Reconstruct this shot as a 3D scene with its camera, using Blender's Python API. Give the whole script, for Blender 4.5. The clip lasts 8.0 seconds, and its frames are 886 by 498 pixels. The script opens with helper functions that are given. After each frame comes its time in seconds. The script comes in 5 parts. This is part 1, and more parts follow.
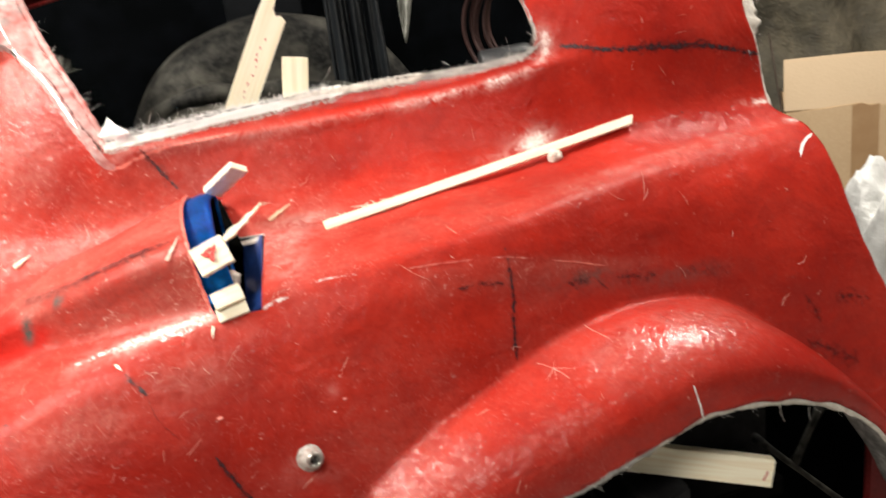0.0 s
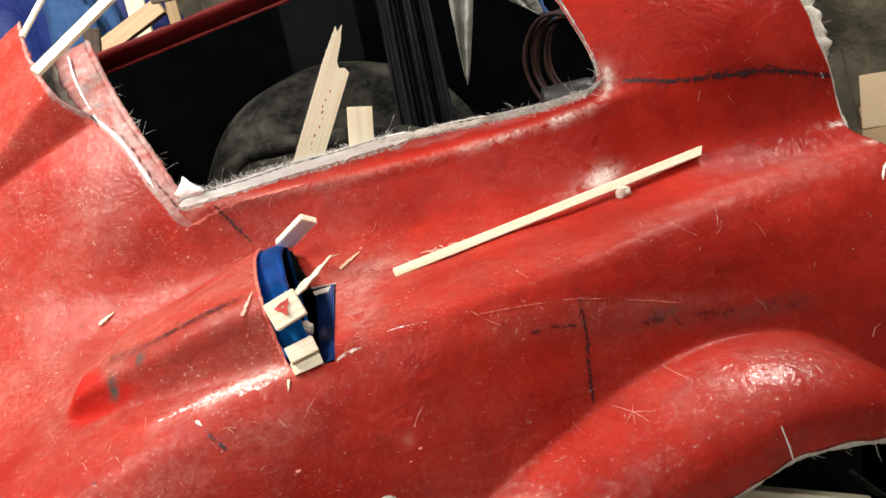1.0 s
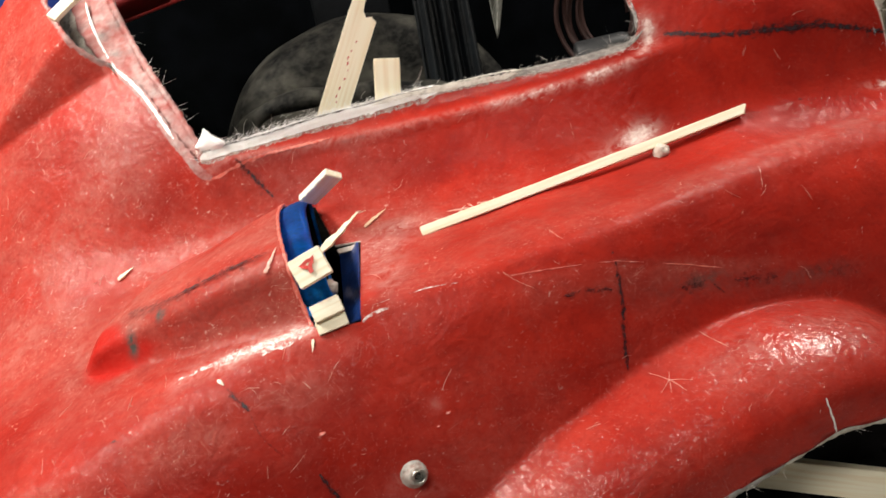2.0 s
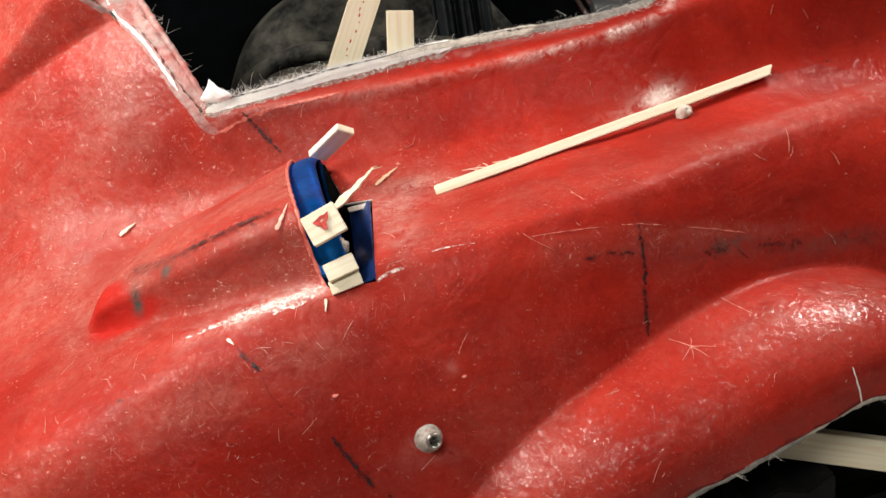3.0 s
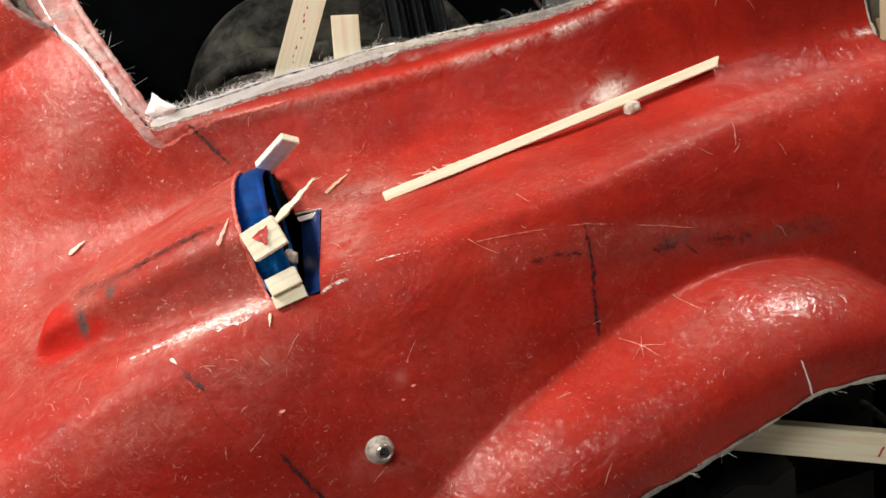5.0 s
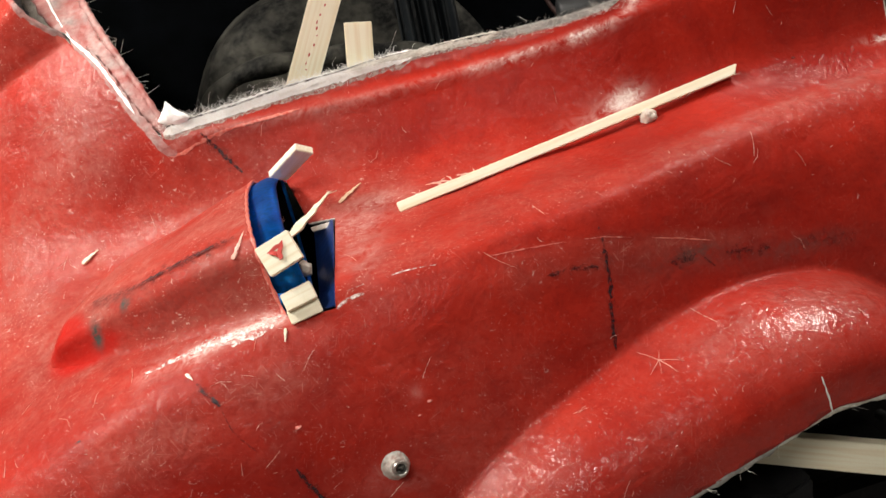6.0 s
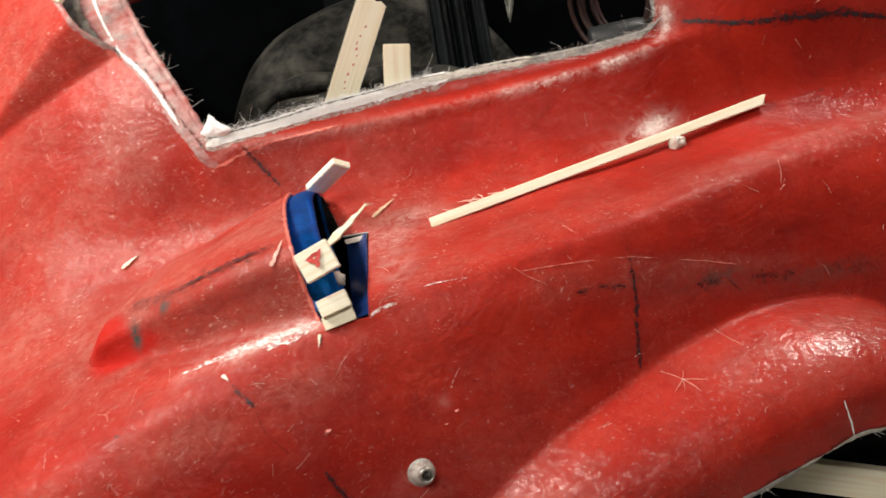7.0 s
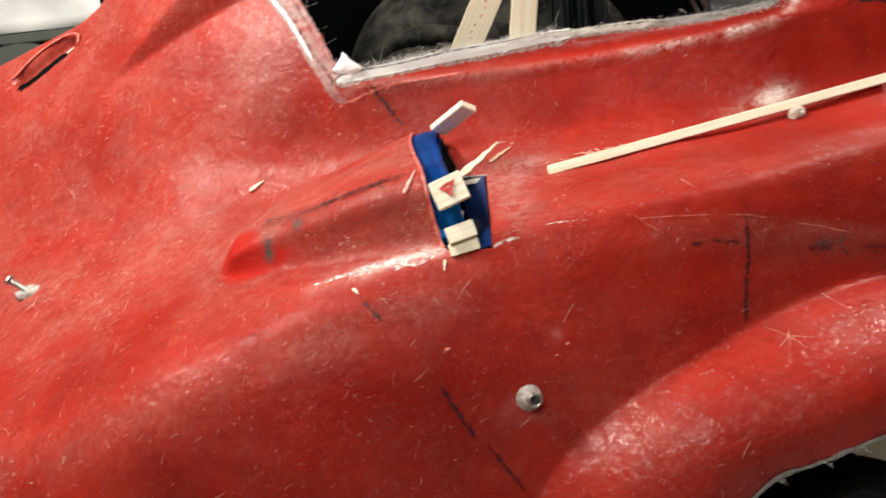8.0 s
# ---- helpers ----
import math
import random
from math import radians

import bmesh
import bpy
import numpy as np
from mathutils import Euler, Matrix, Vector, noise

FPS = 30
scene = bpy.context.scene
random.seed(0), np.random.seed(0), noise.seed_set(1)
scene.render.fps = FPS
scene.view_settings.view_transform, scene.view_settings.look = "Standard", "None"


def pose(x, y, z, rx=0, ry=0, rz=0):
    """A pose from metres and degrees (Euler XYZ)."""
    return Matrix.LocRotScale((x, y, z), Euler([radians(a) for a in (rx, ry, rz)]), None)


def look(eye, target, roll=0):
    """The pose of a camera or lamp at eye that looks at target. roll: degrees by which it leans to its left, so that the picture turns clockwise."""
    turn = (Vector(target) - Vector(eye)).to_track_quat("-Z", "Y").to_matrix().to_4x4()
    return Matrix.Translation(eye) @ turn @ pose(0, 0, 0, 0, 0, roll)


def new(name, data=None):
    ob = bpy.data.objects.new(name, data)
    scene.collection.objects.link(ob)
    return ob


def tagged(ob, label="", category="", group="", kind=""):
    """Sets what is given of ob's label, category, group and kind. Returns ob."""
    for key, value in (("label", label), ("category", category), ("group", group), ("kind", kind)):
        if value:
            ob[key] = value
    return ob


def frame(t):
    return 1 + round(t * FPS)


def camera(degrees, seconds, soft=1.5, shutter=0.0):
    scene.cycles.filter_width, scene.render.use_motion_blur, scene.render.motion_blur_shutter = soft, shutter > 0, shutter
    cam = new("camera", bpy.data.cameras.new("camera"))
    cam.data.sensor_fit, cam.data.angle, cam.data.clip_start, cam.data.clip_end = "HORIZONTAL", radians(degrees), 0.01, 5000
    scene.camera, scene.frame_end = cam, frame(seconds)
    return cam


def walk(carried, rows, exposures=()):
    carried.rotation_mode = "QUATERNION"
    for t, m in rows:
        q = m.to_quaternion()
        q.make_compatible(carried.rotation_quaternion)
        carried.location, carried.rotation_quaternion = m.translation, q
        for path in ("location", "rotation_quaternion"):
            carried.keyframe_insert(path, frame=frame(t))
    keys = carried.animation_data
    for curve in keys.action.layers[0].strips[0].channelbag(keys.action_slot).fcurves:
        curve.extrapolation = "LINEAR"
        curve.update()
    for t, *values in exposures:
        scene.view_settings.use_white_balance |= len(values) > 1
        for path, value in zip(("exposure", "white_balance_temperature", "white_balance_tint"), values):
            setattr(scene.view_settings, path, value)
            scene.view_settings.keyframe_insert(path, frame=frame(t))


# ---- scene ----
cam = camera(56.9, 8.0, 1.5, 0.5)
PATH = [
    (0, (0.15, -0.026, 1.347), (-0.112, 1.859, 0.731), -7.9),
    (0.5, (0.15, -0.031, 1.366), (-0.234, 1.858, 0.836), -10.4),
    (1, (0.155, -0.015, 1.367), (-0.268, 1.869, 0.848), -11.6),
    (1.5, (0.146, 0.013, 1.361), (-0.314, 1.878, 0.802), -11.9),
    (2, (0.123, 0.025, 1.353), (-0.348, 1.873, 0.754), -11.1),
    (2.2, (0.105, 0.031, 1.348), (-0.372, 1.873, 0.731), -10.3),
    (3.3, (0.078, 0.052, 1.337), (-0.378, 1.871, 0.642), -10.2),
    (3.5, (0.099, 0.05, 1.344), (-0.345, 1.87, 0.644), -10.8),
    (4, (0.142, 0.055, 1.342), (-0.269, 1.886, 0.649), -11.9),
    (4.5, (0.145, 0.061, 1.34), (-0.273, 1.892, 0.652), -12.0),
    (5.8, (0.118, 0.098, 1.355), (-0.342, 1.906, 0.633), -12.4),
    (6, (0.126, 0.094, 1.367), (-0.329, 1.906, 0.653), -12.4),
    (6.5, (0.123, 0.093, 1.364), (-0.33, 1.92, 0.689), -11.8),
    (7, (0.115, 0.055, 1.364), (-0.378, 1.884, 0.721), -10.8),
    (7.5, (0.087, -0.01, 1.343), (-0.474, 1.803, 0.712), -8.7),
    (8, (0.037, -0.046, 1.34), (-0.586, 1.733, 0.671), -7.0),
]
EXPOSURES = [(0, 0.73), (0.5, 0.40), (1.0, 0.26), (8.0, 0.08)]
walk(cam, [(t, look(eye, target, roll)) for t, eye, target, roll in PATH], EXPOSURES)

# ---- light: ceiling lamp at the left; unseen glint lamp and front fill added ----
def set_world():
    world = bpy.data.worlds.new("night_garage")
    world.use_nodes = True
    world.node_tree.nodes["Background"].inputs["Color"].default_value = (1.0, 0.95, 0.88, 1)
    world.node_tree.nodes["Background"].inputs["Strength"].default_value = 0.02
    scene.world = world


set_world()


def area_lamp(name, eye, target, size_x, size_y, watts, colour):
    data = bpy.data.lights.new(name, "AREA")
    data.shape, data.size, data.size_y, data.energy, data.color = "RECTANGLE", size_x, size_y, watts, colour
    ob = new(name, data)
    ob.matrix_world = look(eye, target)
    return ob


area_lamp("lamp_main", (-1.55, 0.72, 2.60), (-0.85, 1.02, 0.8), 1.10, 0.30, 66, (1.0, 0.94, 0.85))
# Added lamps, neither in view: one for the flare's highlight, one frontal fill.
area_lamp("glint_lamp", (1.02, 1.95, 2.64), (0.72, 1.20, 0.8), 0.90, 0.40, 36, (1.0, 0.94, 0.85))
area_lamp("front_fill", (-0.05, -0.70, 2.66), (-0.05, 1.0, 0.8), 1.2, 0.3, 30, (1.0, 0.94, 0.85))

# Body frame: a runs along the car, b climbs the side at 45 degrees, h stands off that plane.
YAW = math.radians(22)
AX = np.array([math.cos(YAW), math.sin(YAW), 0.0])
INWARD = np.array([-math.sin(YAW), math.cos(YAW), 0.0])
UP = np.array([0.0, 0.0, 1.0])
BX = (INWARD + UP) / math.sqrt(2)
HX = (UP - INWARD) / math.sqrt(2)


# ---- materials ----
def material(name, colour, rough=0.6, metal=0.0, vary=(), bump=(), spec=0.5, coat=0.0, tint=(1, 1, 1)):
    """A principled material. vary: (scale, amount, colour) blends by noise; bump: (scale, height in metres)."""
    mat = bpy.data.materials.new(name)
    mat.use_nodes = True
    nodes, links = mat.node_tree.nodes, mat.node_tree.links
    bsdf = nodes["Principled BSDF"]
    bsdf.inputs["Roughness"].default_value = rough
    bsdf.inputs["Metallic"].default_value = metal
    bsdf.inputs["Specular IOR Level"].default_value = spec
    bsdf.inputs["Coat Weight"].default_value = coat
    bsdf.inputs["Specular Tint"].default_value = (*tint, 1)
    coords = nodes.new("ShaderNodeTexCoord").outputs["Object"]
    last = None
    for scale, amount, other in vary:
        tex = nodes.new("ShaderNodeTexNoise")
        tex.inputs["Scale"].default_value, tex.inputs["Detail"].default_value = scale, 5
        links.new(coords, tex.inputs["Vector"])
        ramp = nodes.new("ShaderNodeMapRange")
        ramp.inputs["From Min"].default_value, ramp.inputs["From Max"].default_value = 0.42, 0.68
        ramp.inputs["To Max"].default_value = amount
        links.new(tex.outputs["Fac"], ramp.inputs["Value"])
        mix = nodes.new("ShaderNodeMix")
        mix.data_type = "RGBA"
        links.new(ramp.outputs["Result"], mix.inputs["Factor"])
        if last is None:
            mix.inputs["A"].default_value = (*colour, 1)
        else:
            links.new(last, mix.inputs["A"])
        mix.inputs["B"].default_value = (*other, 1)
        last = mix.outputs["Result"]
    if last is None:
        bsdf.inputs["Base Color"].default_value = (*colour, 1)
    else:
        links.new(last, bsdf.inputs["Base Color"])
    normal = None
    for scale, height in bump:
        tex = nodes.new("ShaderNodeTexNoise")
        tex.inputs["Scale"].default_value, tex.inputs["Detail"].default_value = scale, 4
        links.new(coords, tex.inputs["Vector"])
        node = nodes.new("ShaderNodeBump")
        node.inputs["Distance"].default_value = height
        links.new(tex.outputs["Fac"], node.inputs["Height"])
        if normal is not None:
            links.new(normal, node.inputs["Normal"])
        normal = node.outputs["Normal"]
    if normal is not None:
        links.new(normal, bsdf.inputs["Normal"])
    return mat


def wood_material(name, colour, dark):
    mat = material(name, colour, 0.62, bump=((240, 0.0006),))
    nodes, links = mat.node_tree.nodes, mat.node_tree.links
    bsdf = nodes["Principled BSDF"]
    coords = nodes.new("ShaderNodeTexCoord")
    mapping = nodes.new("ShaderNodeMapping")
    mapping.inputs["Scale"].default_value = (6, 160, 160)
    info = nodes.new("ShaderNodeObjectInfo")
    shift = nodes.new("ShaderNodeVectorMath")
    shift.operation = "ADD"
    links.new(coords.outputs["Object"], shift.inputs[0])
    links.new(info.outputs["Random"], shift.inputs[1])
    links.new(shift.outputs["Vector"], mapping.inputs["Vector"])
    tex = nodes.new("ShaderNodeTexNoise")
    tex.inputs["Scale"].default_value, tex.inputs["Detail"].default_value = 1.0, 4
    links.new(mapping.outputs["Vector"], tex.inputs["Vector"])
    ramp = nodes.new("ShaderNodeValToRGB")
    ramp.color_ramp.elements[0].position, ramp.color_ramp.elements[0].color = 0.30, (*dark, 1)
    ramp.color_ramp.elements[1].position, ramp.color_ramp.elements[1].color = 0.58, (*colour, 1)
    links.new(tex.outputs["Fac"], ramp.inputs["Fac"])
    links.new(ramp.outputs["Color"], bsdf.inputs["Base Color"])
    return mat


def red_laminate():
    """Red hand-laid glass-fibre skin: rough strands in the resin, chalky haze and sanded white patches, with some sheen
    and glints put into the colour.
    """
    mat = bpy.data.materials.new("red_laminate")
    mat.use_nodes = True
    nodes, links = mat.node_tree.nodes, mat.node_tree.links
    bsdf = nodes["Principled BSDF"]
    coords = nodes.new("ShaderNodeTexCoord").outputs["Object"]

    def noise_node(scale, detail=4.0, rough=0.55, distort=0.0):
        tex = nodes.new("ShaderNodeTexNoise")
        tex.inputs["Scale"].default_value, tex.inputs["Detail"].default_value = scale, detail
        tex.inputs["Roughness"].default_value, tex.inputs["Distortion"].default_value = rough, distort
        links.new(coords, tex.inputs["Vector"])
        return tex.outputs["Fac"]

    def ranged(value, lo, hi, to_lo=0.0, to_hi=1.0):
        node = nodes.new("ShaderNodeMapRange")
        for key, v in (("From Min", lo), ("From Max", hi), ("To Min", to_lo), ("To Max", to_hi)):
            node.inputs[key].default_value = v
        links.new(value, node.inputs["Value"])
        return node.outputs["Result"]

    def math_node(kind, one, two):
        node = nodes.new("ShaderNodeMath")
        node.operation = kind
        node.use_clamp = True
        for k, v in enumerate((one, two)):
            if isinstance(v, float):
                node.inputs[k].default_value = v
            else:
                links.new(v, node.inputs[k])
        return node.outputs["Value"]

    def blend(fac, one, two):
        mix = nodes.new("ShaderNodeMix")
        mix.data_type = "RGBA"
        links.new(fac, mix.inputs["Factor"])
        for key, v in (("A", one), ("B", two)):
            if isinstance(v, tuple):
                mix.inputs[key].default_value = (*v, 1)
            else:
                links.new(v, mix.inputs[key])
        return mix.outputs["Result"]

    marks = nodes.new("ShaderNodeAttribute")
    marks.attribute_name = "dust_sheen"
    split = nodes.new("ShaderNodeSeparateColor")
    links.new(marks.outputs["Color"], split.inputs["Color"])
    paint = nodes.new("ShaderNodeAttribute")
    paint.attribute_name = "paint"
    def fibres(turn, long, fine, lo, hi):
        """Short straight strands lying in the skin along one direction."""
        one = Vector(tuple(AX * math.cos(turn) + BX * math.sin(turn)))
        two = Vector(tuple(BX * math.cos(turn) - AX * math.sin(turn)))
        join = nodes.new("ShaderNodeCombineXYZ")
        for k, axis in enumerate((one * long, two * fine, Vector(tuple(HX)) * long)):
            dot = nodes.new("ShaderNodeVectorMath")
            dot.operation = "DOT_PRODUCT"
            links.new(coords, dot.inputs[0])
            dot.inputs[1].default_value = axis
            links.new(dot.outputs["Value"], join.inputs[k])
        tex = nodes.new("ShaderNodeTexNoise")
        tex.inputs["Scale"].default_value, tex.inputs["Detail"].default_value, tex.inputs["Distortion"].default_value = 1.0, 1.0, 0.25
        links.new(join.outputs["Vector"], tex.inputs["Vector"])
        return ranged(tex.outputs["Fac"], lo, hi)

    colour = blend(ranged(noise_node(4.5, 3), 0.35, 0.65), RED_DEEP, RED_BRIGHT)
    colour = blend(math_node("MULTIPLY", ranged(noise_node(17, 6, 0.65, 0.5), 0.44, 0.68), 0.50), colour, (0.20, 0.008, 0.006))
    broad = ranged(noise_node(7, 4, 0.6, 0.5), 0.36, 0.64)
    streaked = ranged(noise_node(46, 6, 0.68, 1.0), 0.40, 0.66)
    haze = math_node("MULTIPLY", math_node("ADD", math_node("MULTIPLY", math_node("MULTIPLY", broad, streaked), 0.60), math_node("ADD", math_node("MULTIPLY", broad, 0.22), 0.16)), split.outputs["Blue"])
    colour = blend(math_node("MULTIPLY", haze, 0.70), colour, (0.41, 0.150, 0.118))
    weave = None
    for turn, long, fine in ((0.35, 45, 620), (1.25, 55, 700), (2.05, 40, 560), (2.85, 60, 760)):
        line = fibres(turn, long, fine, 0.675, 0.76)
        weave = line if weave is None else math_node("MAXIMUM", weave, line)
    patchy = ranged(noise_node(13, 4, 0.6), 0.46, 0.64, 0.0, 1.0)
    weave = math_node("MULTIPLY", weave, patchy)
    colour = blend(math_node("MULTIPLY", weave, math_node("ADD", math_node("MULTIPLY", split.outputs["Blue"], 0.42), 0.03)), colour, (0.70, 0.38, 0.31))
    # Pale flecks that also paint small glints into the colour.
    fleck_glints = math_node("MULTIPLY", ranged(noise_node(70, 5, 0.65, 3.2), 0.62, 0.675), ranged(noise_node(15, 4), 0.45, 0.57))
    colour = blend(math_node("MULTIPLY", fleck_glints, math_node("ADD", math_node("MULTIPLY", split.outputs["Blue"], 0.85), 0.0)), colour, (0.82, 0.57, 0.49))
    specks = ranged(noise_node(210, 2, 0.5, 1.2), 0.71, 0.77)
    colour = blend(math_node("MULTIPLY", specks, math_node("ADD", math_node("MULTIPLY", split.outputs["Blue"], 0.55), 0.06)), colour, (0.85, 0.58, 0.48))
    colour = blend(math_node("MULTIPLY", ranged(noise_node(150, 5, 0.7), 0.48, 0.66), 0.28), colour, (0.19, 0.008, 0.006))
    colour = blend(math_node("MULTIPLY", paint.outputs["Fac"], 0.85), colour, (0.42, 0.009, 0.005))
    grain = ranged(noise_node(70, 10, 0.85, 1.2), 0.25, 0.75, 0.60, -0.60)
    ragged = ranged(math_node("SUBTRACT", split.outputs["Red"], grain), 0.45, 0.95, 0.0, 0.85)
    film = math_node("MULTIPLY", split.outputs["Red"], ranged(noise_node(34, 7, 0.75, 1.2), 0.38, 0.60, 0.0, 0.95))
    colour = blend(film, colour, (0.72, 0.52, 0.47))
    colour = blend(ragged, colour, (0.86, 0.76, 0.71))
    grey = math_node("MULTIPLY", split.outputs["Green"], ranged(noise_node(90, 5, 0.7), 0.35, 0.55, 0.3, 1.4))
    colour = blend(grey, colour, (0.075, 0.068, 0.060))
    links.new(colour, bsdf.inputs["Base Color"])
    bsdf.inputs["Roughness"].default_value = 0.5
    bsdf.inputs["Specular IOR Level"].default_value = 0.05

    def relief(layers):
        normal = None
        for scale, detail, height in layers:
            node = nodes.new("ShaderNodeBump")
            node.inputs["Distance"].default_value = height
            links.new(noise_node(scale, detail, 0.6, 0.7), node.inputs["Height"])
            if normal is not None:
                links.new(normal, node.inputs["Normal"])
            normal = node.outputs["Normal"]
        return normal

    links.new(relief(((9, 3, 0.005), (38, 4, 0.0016), (120, 4, 0.0007))), bsdf.inputs["Normal"])
    matt = nodes.new("ShaderNodeAttribute")
    matt.attribute_name = "matt"
    dull = math_node("MAXIMUM", ragged, matt.outputs["Fac"])
    links.new(math_node("SUBTRACT", 0.85, math_node("MULTIPLY", dull, 0.80)), bsdf.inputs["Coat Weight"])
    links.new(math_node("ADD", ranged(noise_node(14, 5, 0.65), 0.35, 0.65, 0.05, 0.15), math_node("MULTIPLY", dull, 0.07)), bsdf.inputs["Coat Roughness"])
    bsdf.inputs["Coat IOR"].default_value = 1.58
    links.new(relief(((9, 3, 0.006), (42, 3, 0.0042), (130, 2, 0.0012))), bsdf.inputs["Coat Normal"])
    return mat


def ink(name, colour, low, high):
    """Marker ink, rubbed thin in places."""
    mat = material(name, colour, 0.5)
    nodes, links = mat.node_tree.nodes, mat.node_tree.links
    coords = nodes.new("ShaderNodeTexCoord").outputs["Object"]
    tex = nodes.new("ShaderNodeTexNoise")
    tex.inputs["Scale"].default_value, tex.inputs["Detail"].default_value, tex.inputs["Roughness"].default_value = 120, 7, 0.75
    links.new(coords, tex.inputs["Vector"])
    node = nodes.new("ShaderNodeMapRange")
    for key, v in (("From Min", 0.34), ("From Max", 0.62), ("To Min", low), ("To Max", high)):
        node.inputs[key].default_value = v
    links.new(tex.outputs["Fac"], node.inputs["Value"])
    links.new(node.outputs["Result"], mat.node_tree.nodes["Principled BSDF"].inputs["Alpha"])
    return mat


RED_DEEP, RED_BRIGHT = (0.265, 0.0090, 0.0045), (0.385, 0.0175, 0.0082)
RED = red_laminate()
GLASS_MAT = material("raw_glass_mat", (0.62, 0.57, 0.50), 0.8, vary=((60, 0.7, (0.34, 0.29, 0.25)), (200, 0.5, (0.8, 0.78, 0.74))), bump=((150, 0.002), (500, 0.001)))
GREY_MAT = material("dirty_grey_glass_mat", (0.34, 0.32, 0.30), 0.85, vary=((40, 0.8, (0.16, 0.15, 0.14)), (160, 0.5, (0.55, 0.53, 0.50))), bump=((180, 0.002),))
WHITE_MAT = material("white_glass_mat", (0.97, 0.97, 0.96), 0.85, vary=((30, 0.15, (0.80, 0.77, 0.75)), (260, 0.25, (0.78, 0.76, 0.74))), bump=((220, 0.0015), (700, 0.001)))
FIBRE = material("glass_strand", (0.86, 0.83, 0.78), 0.45)
FIBRE_WHITE = material("white_glass_strand", (0.92, 0.92, 0.91), 0.5)
FIBRE_SKIN = material("resin_soaked_strand", (0.74, 0.36, 0.27), 0.4, vary=((40, 0.8, (0.80, 0.62, 0.54)),))
SOAKED = ink("soaked_glass_mat", (0.46, 0.36, 0.32), 0.1, 0.75)
MARKER_FAINT = ink("faded_marker_ink", (0.05, 0.010, 0.012), -0.25, 0.55)
MARKER_SMUDGE = ink("rubbed_marker_ink", (0.06, 0.012, 0.012), -0.2, 0.32)
INSIDE = material("raw_inner_laminate", (0.20, 0.19, 0.185), 0.75, vary=((25, 0.9, (0.58, 0.56, 0.54)), (140, 0.5, (0.06, 0.055, 0.05))), bump=((90, 0.003),))
PINK = material("sanded_pink_laminate", (0.30, 0.065, 0.055), 0.6, vary=((12, 0.9, (0.40, 0.22, 0.20)), (30, 0.9, (0.22, 0.18, 0.17)), (70, 0.35, (0.62, 0.52, 0.49)), (28, 0.5, (0.32, 0.04, 0.03))), bump=((120, 0.002),))
MARKER = ink("black_marker_ink", (0.022, 0.010, 0.014), -0.15, 1.15)
BLUE = material("blue_metallic_plastic", (0.010, 0.26, 0.92), 0.30, 0.85, vary=((14, 0.8, (0.004, 0.06, 0.40)), (160, 0.35, (0.02, 0.07, 0.22))), bump=((70, 0.0006),), coat=0.15, tint=(0.05, 0.2, 1.0))
NAVY = material("dark_blue_wall", (0.008, 0.045, 0.22), 0.38, 0.4, vary=((40, 0.7, (0.005, 0.018, 0.09)), (220, 0.3, (0.05, 0.07, 0.12))), bump=((90, 0.001),))
WOOD = wood_material("pale_softwood", (0.94, 0.88, 0.69), (0.86, 0.74, 0.52))
WOOD_PALE = wood_material("bleached_softwood", (0.93, 0.87, 0.70), (0.80, 0.69, 0.48))
WOOD_TAN = wood_material("tan_splinter_wood", (0.72, 0.50, 0.33), (0.55, 0.36, 0.22))
WOOD_BROWN = wood_material("brown_offcut", (0.48, 0.33, 0.18), (0.36, 0.23, 0.12))
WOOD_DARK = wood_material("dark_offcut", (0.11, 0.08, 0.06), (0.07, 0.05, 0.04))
CHALK = ink("sanding_chalk", (0.82, 0.73, 0.69), -0.45, 1.05)
RED_INK = material("red_paint", (0.50, 0.03, 0.02), 0.5)
STEEL = material("zinc_steel", (0.55, 0.54, 0.50), 0.34, 0.9, vary=((160, 0.6, (0.30, 0.28, 0.25)),), bump=((400, 0.0004),))
RESIN = material("clear_grey_resin", (0.55, 0.47, 0.40), 0.30, vary=((90, 0.7, (0.40, 0.22, 0.17)), (300, 0.4, (0.75, 0.70, 0.64))), bump=((120, 0.002),))
RAIL_RED = material("dark_red_laminate", (0.15, 0.008, 0.008), 0.6, vary=((40, 0.6, (0.09, 0.006, 0.006)), (160, 0.3, (0.24, 0.025, 0.025))), bump=((90, 0.001),), spec=0.2)
RAIL_LIP = material("red_rolled_lip", (0.34, 0.020, 0.018), 0.35, vary=((60, 0.7, (0.22, 0.012, 0.012)), (150, 0.4, (0.50, 0.16, 0.14))), bump=((80, 0.001),))
LAP = material("pale_red_lap", (0.60, 0.12, 0.085), 0.4, vary=((60, 0.8, (0.46, 0.03, 0.02)), (200, 0.5, (0.72, 0.40, 0.33))))
GREY_FILM = material("dirty_plastic_film", (0.26, 0.26, 0.23), 0.4, vary=((9, 0.8, (0.12, 0.12, 0.10)), (40, 0.5, (0.36, 0.36, 0.33))), bump=((20, 0.01), (70, 0.003)))
# Near black that stands in for the shade inside openings.
HOLE = material("opening_shade", (0.004, 0.004, 0.004), 0.9, spec=0.05)
CAST_RESIN = material("dirty_grey_resin", (0.40, 0.38, 0.345), 0.45, vary=((70, 0.8, (0.14, 0.13, 0.115)), (220, 0.5, (0.44, 0.42, 0.38)), (130, 0.3, (0.35, 0.12, 0.09))), bump=((160, 0.002),))
